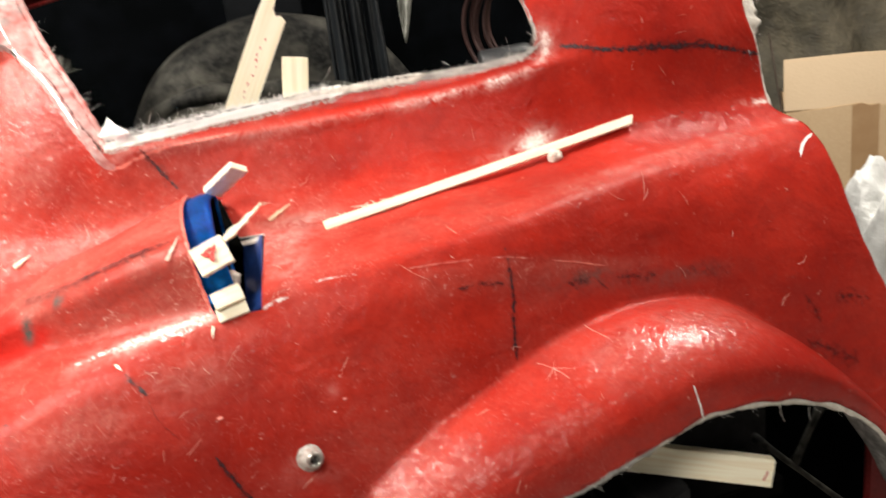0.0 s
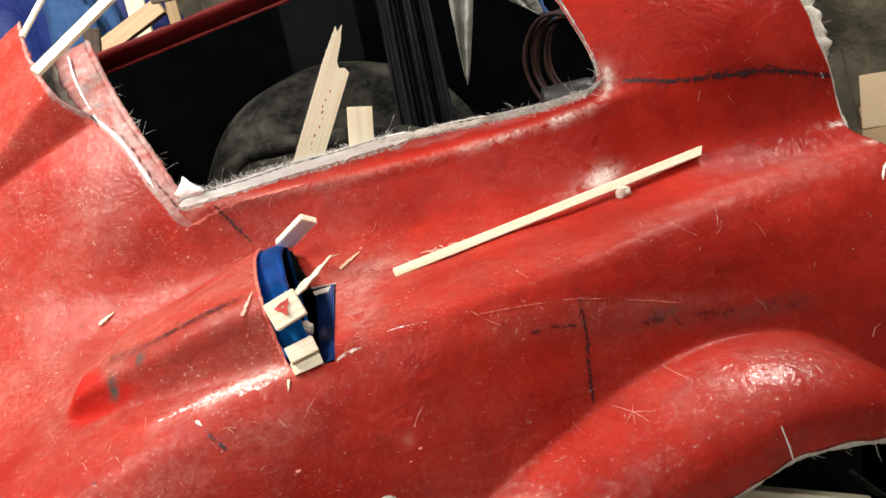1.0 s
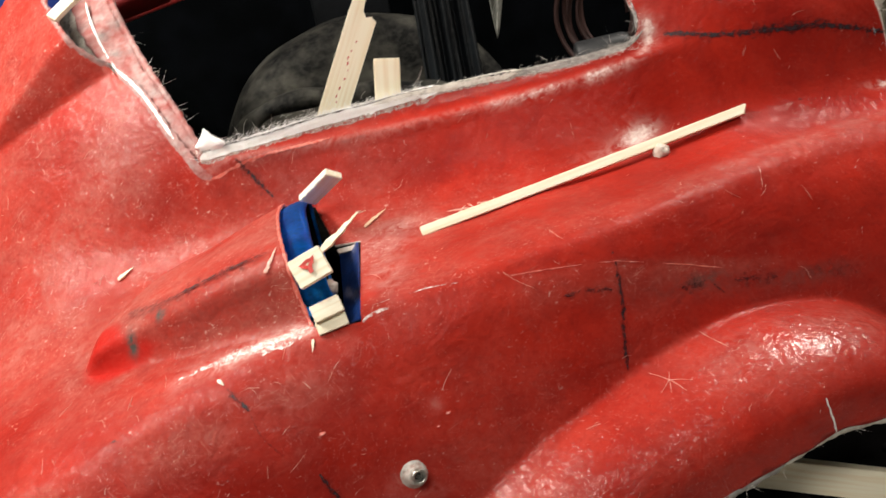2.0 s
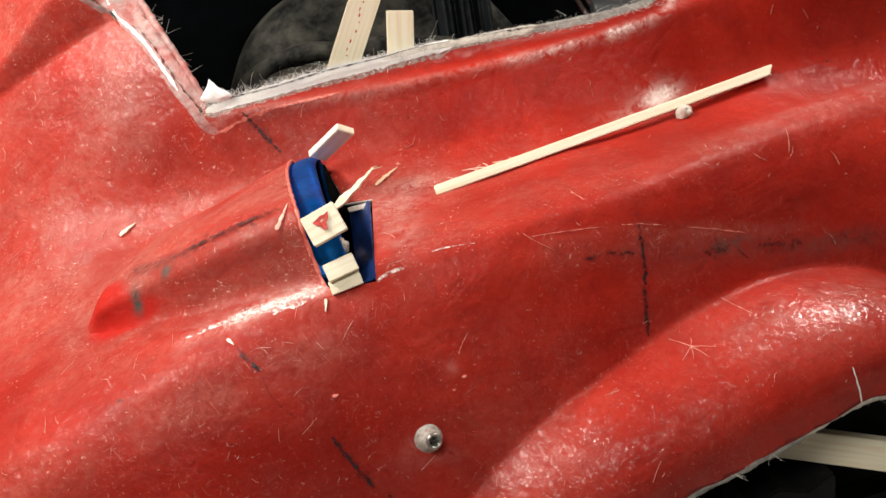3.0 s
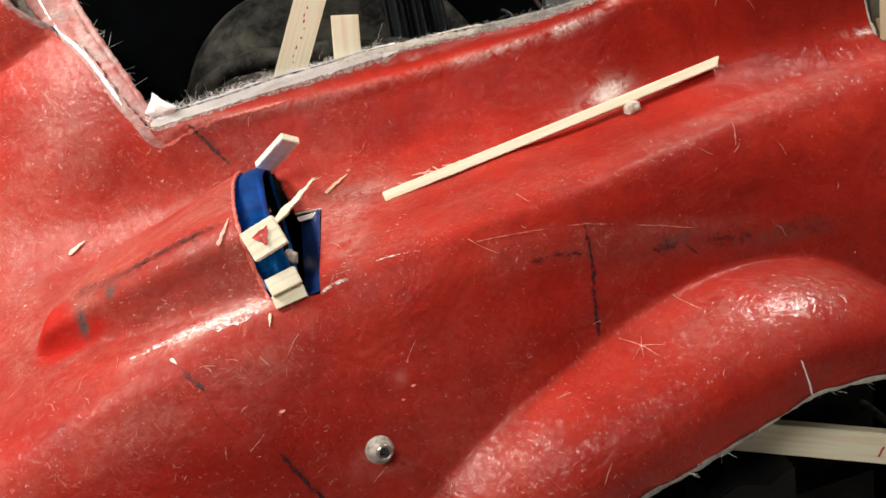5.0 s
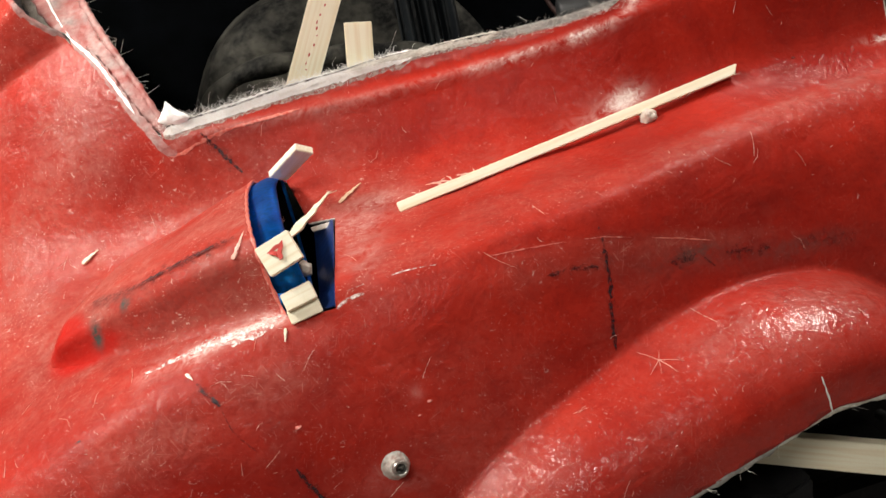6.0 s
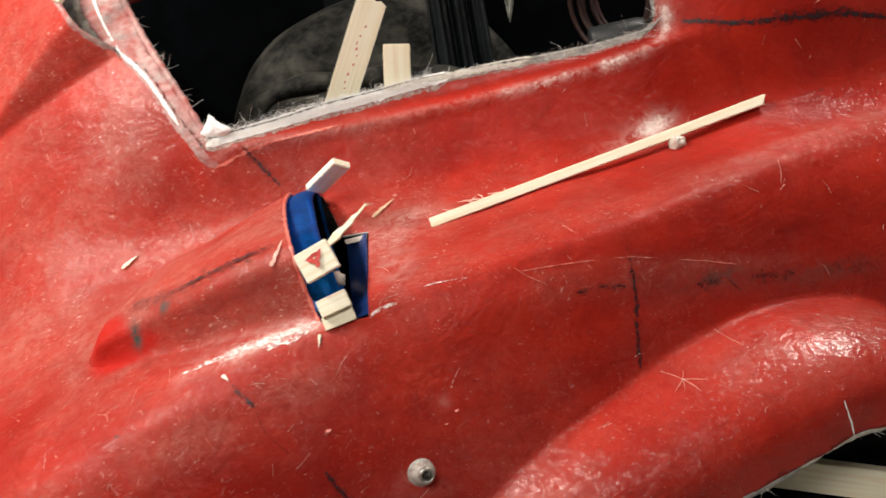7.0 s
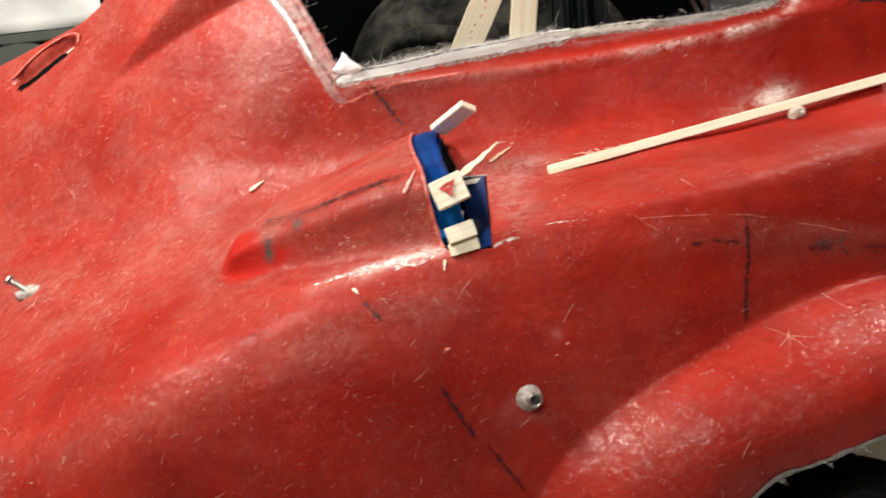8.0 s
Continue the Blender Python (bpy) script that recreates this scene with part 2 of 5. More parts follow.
# Cabin blacks sit below real black: the interior's shade is in the colour.
CHASSIS = material("shaded_dusty_steel", (0.003, 0.003, 0.003), 0.85, vary=((5, 0.7, (0.007, 0.007, 0.006)), (45, 0.5, (0.005, 0.005, 0.004))), bump=((60, 0.002),), spec=0.0)
BLACK = material("shaded_black_plastic", (0.0015, 0.0018, 0.002), 0.8, vary=((12, 0.6, (0.003, 0.0035, 0.0045)),), bump=((80, 0.001),), spec=0.0)
TYRE_HOUSE = material("dusty_wheel_house", (0.002, 0.002, 0.002), 0.75, vary=((5, 0.9, (0.008, 0.008, 0.007)), (9, 0.85, (0.105, 0.100, 0.082)), (34, 0.9, (0.003, 0.003, 0.003)), (90, 0.35, (0.06, 0.058, 0.05))), bump=((40, 0.003), (160, 0.001)), spec=0.15)
HOSE_RED = material("oxide_red_hose", (0.040, 0.012, 0.009), 0.6, vary=((40, 0.6, (0.020, 0.007, 0.006)),))
ARCH_DARK = material("dusty_dark_arch_lining", (0.010, 0.010, 0.011), 0.8, vary=((6, 0.8, (0.022, 0.021, 0.022)), (30, 0.6, (0.006, 0.006, 0.006))), bump=((40, 0.004),), spec=0.15)
# Cover and seat cloth are darkened the same way for the dim cabin.
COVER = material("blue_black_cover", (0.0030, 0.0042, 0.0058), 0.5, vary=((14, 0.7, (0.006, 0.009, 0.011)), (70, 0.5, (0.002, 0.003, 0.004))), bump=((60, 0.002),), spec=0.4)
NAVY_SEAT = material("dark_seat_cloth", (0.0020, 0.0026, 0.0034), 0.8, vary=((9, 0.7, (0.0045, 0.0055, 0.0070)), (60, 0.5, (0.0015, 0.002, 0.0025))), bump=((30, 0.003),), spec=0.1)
CARD = material("corrugated_cardboard", (0.52, 0.37, 0.22), 0.8, vary=((3, 0.6, (0.44, 0.30, 0.17)), (120, 0.3, (0.58, 0.43, 0.27))), bump=((150, 0.0008),))
CARD_LIGHT = material("inner_cardboard", (0.62, 0.47, 0.31), 0.8, vary=((4, 0.5, (0.56, 0.41, 0.26)),), bump=((120, 0.0008),))
TAPE = material("brown_parcel_tape", (0.33, 0.20, 0.10), 0.3, vary=((20, 0.5, (0.40, 0.26, 0.14)),))
SACK = material("grey_brown_sacking", (0.080, 0.070, 0.046), 0.85, vary=((3, 0.9, (0.018, 0.016, 0.013)), (6, 0.7, (0.24, 0.205, 0.14)), (14, 0.5, (0.05, 0.047, 0.04))), bump=((12, 0.02), (80, 0.004)))
FILM = material("milky_plastic_film", (0.74, 0.74, 0.72), 0.35, vary=((9, 0.7, (0.42, 0.42, 0.40)),), bump=((20, 0.01), (70, 0.003)))
BLUE_SHEET = material("blue_tarpaulin", (0.010, 0.030, 0.22), 0.6, vary=((7, 0.8, (0.02, 0.06, 0.30)),), bump=((9, 0.02), (60, 0.002)))
SKY_BLUE = material("faded_blue_cloth", (0.035, 0.11, 0.30), 0.85, vary=((9, 0.8, (0.02, 0.06, 0.18)), (60, 0.4, (0.07, 0.16, 0.36))), bump=((14, 0.015), (300, 0.001)))
CABINET = material("grey_green_steel", (0.12, 0.135, 0.115), 0.6, vary=((5, 0.6, (0.08, 0.09, 0.08)),), bump=((90, 0.0006),))
CONCRETE = material("dirty_concrete", (0.34, 0.325, 0.30), 0.8, vary=((2, 0.7, (0.24, 0.23, 0.21)), (30, 0.5, (0.40, 0.385, 0.355))), bump=((40, 0.003),))
PLASTER = material("grey_wall_paint", (0.17, 0.16, 0.145), 0.85, vary=((1.5, 0.7, (0.12, 0.115, 0.105)), (25, 0.3, (0.20, 0.19, 0.175))), bump=((60, 0.002),))
PAPER = material("white_paper_sheet", (0.90, 0.91, 0.90), 0.7, vary=((6, 0.7, (0.74, 0.76, 0.76)),), bump=((10, 0.006),))


from mathutils.geometry import delaunay_2d_cdt

# ---- shape of the body ----
def pchip(x, y, q):
    """Monotone cubic through the knots, straight beyond them. y may have more columns."""
    x, y, q = np.asarray(x, float), np.asarray(y, float), np.asarray(q, float)
    d = np.diff(x)
    s = np.diff(y) / d
    m = np.empty_like(y)
    m[0], m[-1] = s[0], s[-1]
    same = s[:-1] * s[1:] > 0
    w1, w2 = 2 * d[1:] + d[:-1], d[1:] + 2 * d[:-1]
    with np.errstate(divide="ignore", invalid="ignore"):
        mid = (w1 + w2) / (w1 / s[:-1] + w2 / s[1:])
    m[1:-1] = np.where(same, mid, 0)
    i = np.clip(np.searchsorted(x, q) - 1, 0, len(x) - 2)
    t = (q - x[i]) / d[i]
    t2 = np.clip(t, 0, 1)
    out = y[i] * (1 + 2 * t2) * (1 - t2) ** 2 + m[i] * d[i] * t2 * (1 - t2) ** 2 + y[i + 1] * t2**2 * (3 - 2 * t2) + m[i + 1] * d[i] * t2**2 * (t2 - 1)
    return out + np.where(t < 0, m[i] * (q - x[i]), 0) + np.where(t > 1, m[i + 1] * (q - x[i + 1]), 0)


def smooth(lo, hi, v):
    t = np.clip((v - lo) / (hi - lo), 0, 1)
    return t * t * (3 - 2 * t)


# Character lines of the shell: stations along a, then b and h on each.
STATIONS = (-1.10, -0.80, -0.55, -0.35, -0.18, 0.00, 0.18, 0.34, 0.50, 0.70, 0.92, 1.20)
LINES = (
    # tucked-in lower edge
    ((0.58,) * 12, (-0.578,) * 12),
    # lower flank
    ((1.05, 1.05, 1.05, 1.07, 1.08, 1.09, 1.10, 1.11, 1.12, 1.13, 1.14, 1.14), (-0.45, -0.34, -0.25, -0.17, -0.150, -0.165, -0.172, -0.178, -0.196, -0.222, -0.235, -0.25)),
    # upper flank
    ((1.215, 1.225, 1.237, 1.262, 1.295, 1.290, 1.285, 1.30, 1.32, 1.34, 1.36, 1.37), (-0.414, -0.285, -0.189, -0.088, -0.060, -0.055, -0.070, -0.074, -0.080, -0.096, -0.115, -0.14)),
    # shoulder crest
    ((1.24, 1.25, 1.262, 1.292, 1.328, 1.365, 1.405, 1.420, 1.435, 1.475, 1.51, 1.54), (-0.43, -0.295, -0.195, -0.096, -0.064, -0.045, -0.040, -0.032, -0.034, -0.052, -0.082, -0.12)),
    # top of the shelf
    ((1.40, 1.41, 1.43, 1.455, 1.47, 1.49, 1.51, 1.52, 1.52, 1.54, 1.565, 1.585), (-0.50, -0.37, -0.275, -0.205, -0.165, -0.132, -0.128, -0.116, -0.095, -0.095, -0.110, -0.138)),
    # valley under the window
    ((1.84, 1.82, 1.80, 1.76, 1.720, 1.708, 1.684, 1.686, 1.660, 1.627, 1.628, 1.625), (-0.62, -0.50, -0.405, -0.322, -0.293, -0.262, -0.240, -0.232, -0.194, -0.146, -0.116, -0.146)),
    # sill roll
    ((2.00, 1.98, 1.95, 1.91, 1.86, 1.815, 1.812, 1.804, 1.785, 1.752, 1.75, 1.76), (-0.61, -0.48, -0.375, -0.285, -0.232, -0.202, -0.203, -0.194, -0.158, -0.080, -0.040, -0.055)),
    # above
    ((2.50,) * 12, (-0.62, -0.49, -0.375, -0.270, -0.225, -0.190, -0.180, -0.165, -0.130, -0.02, 0.03, 0.02)),
)


def edged(lines):
    """The character lines with two more close to the shoulder crest, which keep its edge crisp."""
    upper, crest, shelf = (np.array(k) for k in lines[2:5])
    gap, drop = crest[0] - upper[0], shelf[0] - crest[0]
    below = upper + 0.70 * (crest - upper) + np.array((0 * gap, 0.07 * gap))
    above = crest + 0.32 * (shelf - crest) + np.array((0 * drop, 0.05 * drop))
    return [*(np.array(k) for k in lines[:3]), below, crest, above, *(np.array(k) for k in lines[4:])]


LINES = edged(LINES)


# Wheel arch: root and edge of the flare by angle round its centre.
ARCH_A, ARCH_B = 0.72, 0.72
ARCH_ANGLE = (0, 25, 43, 57, 69, 80, 91, 105, 118, 130, 145, 170)
ROOT = (0.43, 0.45, 0.475, 0.51, 0.54, 0.555, 0.556, 0.553, 0.56, 0.59, 0.64, 0.68)
EDGE = (0.385, 0.40, 0.417, 0.402, 0.385, 0.373, 0.370, 0.364, 0.378, 0.413, 0.435, 0.45)
RISE = (0.10, 0.13, 0.16, 0.175, 0.187, 0.19, 0.186, 0.168, 0.152, 0.135, 0.11, 0.08)


def polar(a, b):
    da, db = a - ARCH_A, b - ARCH_B
    return np.degrees(np.arctan2(db, da)), np.hypot(da, db)


def flare(a, b):
    ang, rad = polar(a, b)
    root, edge, rise = (pchip(ARCH_ANGLE, k, np.clip(ang, 0, 170)) for k in (ROOT, EDGE, RISE))
    t = (root - rad) / (root - edge)
    s = np.clip((t + 0.10) / 1.05, 0, 1)
    shape = 1 - (1 - s**1.16) ** 2.3 - 0.10 * smooth(0.75, 1.1, t)
    fade = smooth(-40, 10, ang) * smooth(200, 165, ang)
    return rise * shape * fade


def profile(a, b):
    """Height of the bare lofted shell at (a, b), arrays of one shape."""
    shape = np.shape(a)
    a, b = np.ravel(a).astype(float), np.ravel(b).astype(float)
    bs = np.stack([pchip(STATIONS, k[0], a) for k in LINES])
    hs = np.stack([pchip(STATIONS, k[1], a) for k in LINES])
    n = len(LINES)
    d = np.diff(bs, axis=0)
    s = np.diff(hs, axis=0) / d
    m = np.empty_like(hs)
    m[0], m[-1] = s[0], s[-1]
    m[1:-1] = (s[:-1] * d[1:] + s[1:] * d[:-1]) / (d[:-1] + d[1:])
    i = np.clip((b[None] > bs).sum(0) - 1, 0, n - 2)
    j = np.arange(len(a))
    dd = d[i, j]
    t = np.clip((b - bs[i, j]) / dd, 0, 1)
    out = hs[i, j] * (1 + 2 * t) * (1 - t) ** 2 + m[i, j] * dd * t * (1 - t) ** 2 + hs[i + 1, j] * t * t * (3 - 2 * t) + m[i + 1, j] * dd * t * t * (t - 1)
    out += np.where(b < bs[0], m[0] * (b - bs[0]), 0) + np.where(b > bs[-1], m[-1] * (b - bs[-1]), 0)
    bead = 0.007 * np.exp(-(((b - bs[8] + 0.004) / 0.011) ** 2)) - 0.005 * np.exp(-(((b - bs[8] - 0.026) / 0.014) ** 2))
    out += bead * smooth(-0.10, 0.02, a) * smooth(0.80, 0.68, a)
    return out.reshape(shape)


SCOOP_A = (-0.285, -0.278, -0.262, -0.235, -0.166, -0.061, 0.062)
SCOOP_LOW = (1.490, 1.476, 1.466, 1.458, 1.441, 1.416, 1.402)
SCOOP_V = (0.0, 0.05, 0.15, 0.27, 0.36, 0.46, 0.62, 0.80, 0.93, 1.0)
SCOOP_F = (0.0, 0.07, 0.42, 0.88, 1.0, 1.0, 0.93, 0.74, 0.42, 0.0)
SCOOP_SOFT = (0.0, 0.08, 0.42, 0.88, 0.99, 1.0, 0.92, 0.68, 0.32, 0.0)
SCOOP_HIGH = (1.500, 1.530, 1.572, 1.612, 1.674, 1.701, 1.727)


def scoop(a, b):
    """Height of the blister that ends in the air intake."""
    u = np.clip((a + 0.287) / 0.347, 0, 1.1)
    low, high = pchip(SCOOP_A, SCOOP_LOW, a), pchip(SCOOP_A, SCOOP_HIGH, a)
    v = np.clip((b - low) / (high - low), 0, 1)
    open_end = smooth(0.5, 0.9, u)
    section = open_end * pchip(SCOOP_V, SCOOP_F, v) + (1 - open_end) * pchip(SCOOP_V, SCOOP_SOFT, v)
    return (0.026 * smooth(0, 0.10, u) + 0.100 * u**0.75) * section


CREASE = (-0.54, 2.021, math.radians(8))


def cowl(a, b):
    """Height by which the fairing at the window's front corner stands proud above its crease, and its rounded top."""
    da, db = a - CREASE[0], b - CREASE[1]
    along = da * math.cos(CREASE[2]) + db * math.sin(CREASE[2])
    off = db * math.cos(CREASE[2]) - da * math.sin(CREASE[2])
    s = np.clip(along, 0, 0.45)
    ramp = np.clip(off / (0.20 * s + 0.004), 0, 1)
    over = np.clip(b - 2.21 - 0.145 * smooth(-0.65, -0.35, a), 0, 0.2)
    return 0.26 * s * (0.75 * ramp + 0.25 * ramp * (2 - ramp)) - 13 * over**2 * smooth(-0.1, -0.22, a)


def shell(a, b):
    return profile(a, b) + flare(a, b) + cowl(a, b)


def place(a, b, h):
    return np.asarray(a)[..., None] * AX + np.asarray(b)[..., None] * BX + np.asarray(h)[..., None] * HX


# ---- mesh helpers ----
def part(name, bm, mat, parent=None, label="", smooth_faces=True):
    """Links a bmesh as one mesh object, as a thing of its own or under its parent."""
    mesh = bpy.data.meshes.new(name)
    bmesh.ops.recalc_face_normals(bm, faces=bm.faces)
    bm.to_mesh(mesh)
    bm.free()
    mesh.materials.append(mat)
    if smooth_faces:
        mesh.polygons.foreach_set("use_smooth", [True] * len(mesh.polygons))
    ob = new(name, mesh)
    if parent is not None:
        ob.parent = parent
    return tagged(ob, label)


def raw_part(name, verts, faces, mat, parent=None, label="", smooth_faces=True):
    mesh = bpy.data.meshes.new(name)
    mesh.from_pydata([tuple(v) for v in verts], [], [tuple(f) for f in faces])
    mesh.materials.append(mat)
    if smooth_faces:
        mesh.polygons.foreach_set("use_smooth", [True] * len(mesh.polygons))
    mesh.update()
    ob = new(name, mesh)
    if parent is not None:
        ob.parent = parent
    return tagged(ob, label)


def beam(size, bevel=0.0015, bend=0.0, rough_end=0.0, cuts=8):
    """A sawn stick along x, centred, with eased edges, a slight bow and splintered end."""
    bm = bmesh.new()
    bmesh.ops.create_cube(bm, size=1)
    bmesh.ops.scale(bm, vec=size, verts=bm.verts)
    long_edges = [e for e in bm.edges if abs(e.verts[0].co.x - e.verts[1].co.x) > 0.5 * size[0]]
    bmesh.ops.subdivide_edges(bm, edges=long_edges, cuts=cuts)
    if bevel:
        sharp = [e for e in bm.edges if len(e.link_faces) == 2 and e.calc_face_angle() > 1.0]
        bmesh.ops.bevel(bm, geom=sharp, offset=bevel, segments=2, affect="EDGES")
    for v in bm.verts:
        x = v.co.x / size[0]
        v.co.z += bend * (1 - 4 * x * x)
        v.co.z += 0.02 * size[2] * math.sin(31 * x + 3 * v.co.y)
        if rough_end and x > 0.49:
            v.co.x += rough_end * noise.noise(Vector((v.co.y * 300, v.co.z * 200, 0.3)))
    return bm


def aligned(start, end, up=(0, 0, 1)):
    """The pose of a thing along x that reaches from start to end, its z nearest to up."""
    start, end, up = Vector(start), Vector(end), Vector(up)
    x = (end - start).normalized()
    y = up.cross(x).normalized()
    z = x.cross(y)
    m = Matrix((x, y, z)).transposed().to_4x4()
    m.translation = (start + end) / 2
    return m


def stick(name, start, end, width, thick, mat, up=(0, 0, 1), label="", category="wood", bend=0.0, rough_end=0.0, bevel=0.0012):
    length = (Vector(end) - Vector(start)).length
    ob = part(name, beam((length, width, thick), bevel, bend, rough_end), mat)
    ob.matrix_world = aligned(start, end, up)
    polygons = ob.data.polygons
    polygons.foreach_set("use_smooth", [False] * len(polygons))
    return tagged(ob, label, category)


def ribbon_tube(points, radius, sides=6):
    """Verts and faces of a tube along points; radius may vary along it."""
    points = [Vector(p) for p in points]
    verts, faces = [], []
    for i, p in enumerate(points):
        t = (points[min(i + 1, len(points) - 1)] - points[max(i - 1, 0)]).normalized()
        u = t.orthogonal().normalized() if i == 0 else (u - t * u.dot(t)).normalized()
        w = t.cross(u)
        r = radius[i] if isinstance(radius, (list, tuple)) else radius
        for k in range(sides):
            ang = 2 * math.pi * k / sides
            verts.append(p + r * (math.cos(ang) * u + math.sin(ang) * w))
    for i in range(len(points) - 1):
        for k in range(sides):
            faces.append((i * sides + k, i * sides + (k + 1) % sides, (i + 1) * sides + (k + 1) % sides, (i + 1) * sides + k))
    faces.append(tuple(range(sides))[::-1])
    faces.append(tuple((len(points) - 1) * sides + k for k in range(sides)))
    return verts, faces


def on_shell(a, b, lift=0.0):
    """A place on the body, lift metres off the skin."""
    a, b = np.array([float(a)]), np.array([float(b)])
    return Vector(place(a, b, shell(a, b) + lift)[0])


def spline(points, step=0.006):
    """A Catmull-Rom curve through 2D points, sampled evenly."""
    p = np.array(points, float)
    p = np.vstack([2 * p[0] - p[1], p, 2 * p[-1] - p[-2]])
    out = []
    for i in range(1, len(p) - 2):
        n = max(2, int(np.linalg.norm(p[i + 1] - p[i]) / step))
        t = np.linspace(0, 1, n, endpoint=False)[:, None]
        out.append(0.5 * (2 * p[i] + (p[i + 1] - p[i - 1]) * t + (2 * p[i - 1] - 5 * p[i] + 4 * p[i + 1] - p[i + 2]) * t**2 + (3 * p[i] - p[i - 1] - 3 * p[i + 1] + p[i + 2]) * t**3))
    out.append(p[-2][None])
    return np.vstack(out)


def straight(points, step=0.006):
    out = []
    for one, two in zip(points[:-1], points[1:]):
        n = max(1, int(math.dist(one, two) / step))
        out += [tuple(np.array(one) + (np.array(two) - np.array(one)) * k / n) for k in range(n)]
    return np.array(out + [points[-1]], float)


def inside(poly, pts):
    x, y = pts[:, 0], pts[:, 1]
    result = np.zeros(len(pts), bool)
    px, py = poly[:, 0], poly[:, 1]
    qx, qy = np.roll(px, -1), np.roll(py, -1)
    for k in range(len(poly)):
        if py[k] == qy[k]:
            continue
        cross = (py[k] > y) != (qy[k] > y)
        result ^= cross & (x < (qx[k] - px[k]) * (y - py[k]) / (qy[k] - py[k]) + px[k])
    return result


def sheet(outer, holes, height, step):
    """A triangulated sheet over the outline, less its holes, raised by height(a, b)."""
    lo, hi = outer.min(0), outer.max(0)
    ga, gb = np.meshgrid(np.arange(lo[0], hi[0], step), np.arange(lo[1], hi[1], step))
    ga = ga + (np.arange(len(ga)) % 2)[:, None] * step / 2
    pts = np.stack([ga.ravel(), gb.ravel()], 1)
    keep = inside(outer, pts)
    for hole in holes:
        keep &= ~inside(hole, pts)
    pts = pts[keep]
    rings = [outer, *holes]
    border = np.vstack(rings)
    cells = {}
    for k, q in enumerate(border):
        cells.setdefault((int(q[0] // step), int(q[1] // step)), []).append(k)
    good = []
    for q in pts:
        ci, cj = int(q[0] // step), int(q[1] // step)
        near = [k for i in (-1, 0, 1) for j in (-1, 0, 1) for k in cells.get((ci + i, cj + j), ())]
        good.append(not near or min(np.hypot(*(border[near] - q).T)) > 0.45 * step)
    pts = np.vstack([border, pts[np.array(good, bool)]])
    edges, start = [], 0
    for ring in rings:
        n = len(ring)
        edges += [(start + k, start + (k + 1) % n) for k in range(n)]
        start += n
    from_2d = delaunay_2d_cdt([Vector(q) for q in pts], edges, [], 0, 1e-6)
    flat = np.array([tuple(v) for v in from_2d[0]])
    tris = np.array(from_2d[2])
    mid = flat[tris].mean(1)
    keep = inside(outer, mid)
    for hole in holes:
        keep &= ~inside(hole, mid)
    tris = tris[keep]
    h = height(flat[:, 0], flat[:, 1])
    return flat, place(flat[:, 0], flat[:, 1], h), tris


def skin(name, flat, verts, tris, parent, thick, label="", rim=1):
    ob = raw_part(name, verts, tris, RED, parent, label)
    ob.data.materials.append(GLASS_MAT)
    ob.data.materials.append(INSIDE)
    a, b = flat[:, 0], flat[:, 1]
    layer = ob.data.color_attributes.new("dust_sheen", "FLOAT_COLOR", "POINT")
    col = np.zeros((len(flat), 4), np.float32)
    col[:, 0], col[:, 1], col[:, 2], col[:, 3] = dust_and_glints(a, b), greyed(a, b), hazed(a, b), 1
    layer.data.foreach_set("color", col.ravel())
    layer = ob.data.attributes.new("matt", "FLOAT", "POINT")
    layer.data.foreach_set("value", sanded(a, b).astype(np.float32))
    layer = ob.data.attributes.new("paint", "FLOAT", "POINT")
    layer.data.foreach_set("value", fresh(a, b).astype(np.float32))
    solid = ob.modifiers.new("thickness", "SOLIDIFY")
    solid.thickness, solid.offset, solid.use_rim = thick, -1, True
    solid.material_offset, solid.material_offset_rim = 2, 1
    return ob


def spot(a, b, ca, cb, ra, rb, turn=0.0):
    c, s = math.cos(turn), math.sin(turn)
    u, v = (a - ca) * c + (b - cb) * s, (b - cb) * c - (a - ca) * s
    return np.exp(-((u / ra) ** 2 + (v / rb) ** 2))


def near_line(a, b, points, width):
    pts = spline(points, 0.01)
    best = np.full(np.shape(a), 9.0)
    for p in pts:
        best = np.minimum(best, np.hypot(a - p[0], b - p[1]))
    return np.exp(-((best / width) ** 2))


def dust_and_glints(a, b):
    """Where sanding has left the skin white, with highlights of the sill and flare painted in."""
    d = 0.80 * spot(a, b, 0.665, 1.648, 0.030, 0.020) + 0.30 * spot(a, b, 0.62, 1.632, 0.06, 0.022)
    d += 0.30 * spot(a, b, 0.20, 1.565, 0.05, 0.035) + 0.34 * spot(a, b, 0.236, 1.611, 0.05, 0.022) + 0.24 * spot(a, b, 0.19, 1.48, 0.03, 0.06)
    d += 0.16 * spot(a, b, 0.135, 1.185, 0.022, 0.010, 0.5) + 0.14 * spot(a, b, 0.165, 1.165, 0.03, 0.008) + 0.20 * spot(a, b, 0.205, 1.263, 0.008, 0.008)
    d += 0.40 * near_line(a, b, ((-0.06, 1.386), (0.0, 1.400), (0.035, 1.405), (0.068, 1.397)), 0.014)
    d += 0.25 * near_line(a, b, ((-0.12, 1.384), (-0.05, 1.392), (0.0, 1.398), (0.06, 1.402)), 0.020)
    # Painted highlight band along the sill, and the white smear at its corner.
    d += 0.52 * near_line(a, b, ((0.61, 1.758), (0.67, 1.752), (0.708, 1.766), (0.716, 1.80)), 0.009) + 0.35 * near_line(a, b, ((0.45, 1.785), (0.54, 1.772), (0.63, 1.754)), 0.008) + 0.35 * spot(a, b, 0.715, 1.79, 0.02, 0.03)
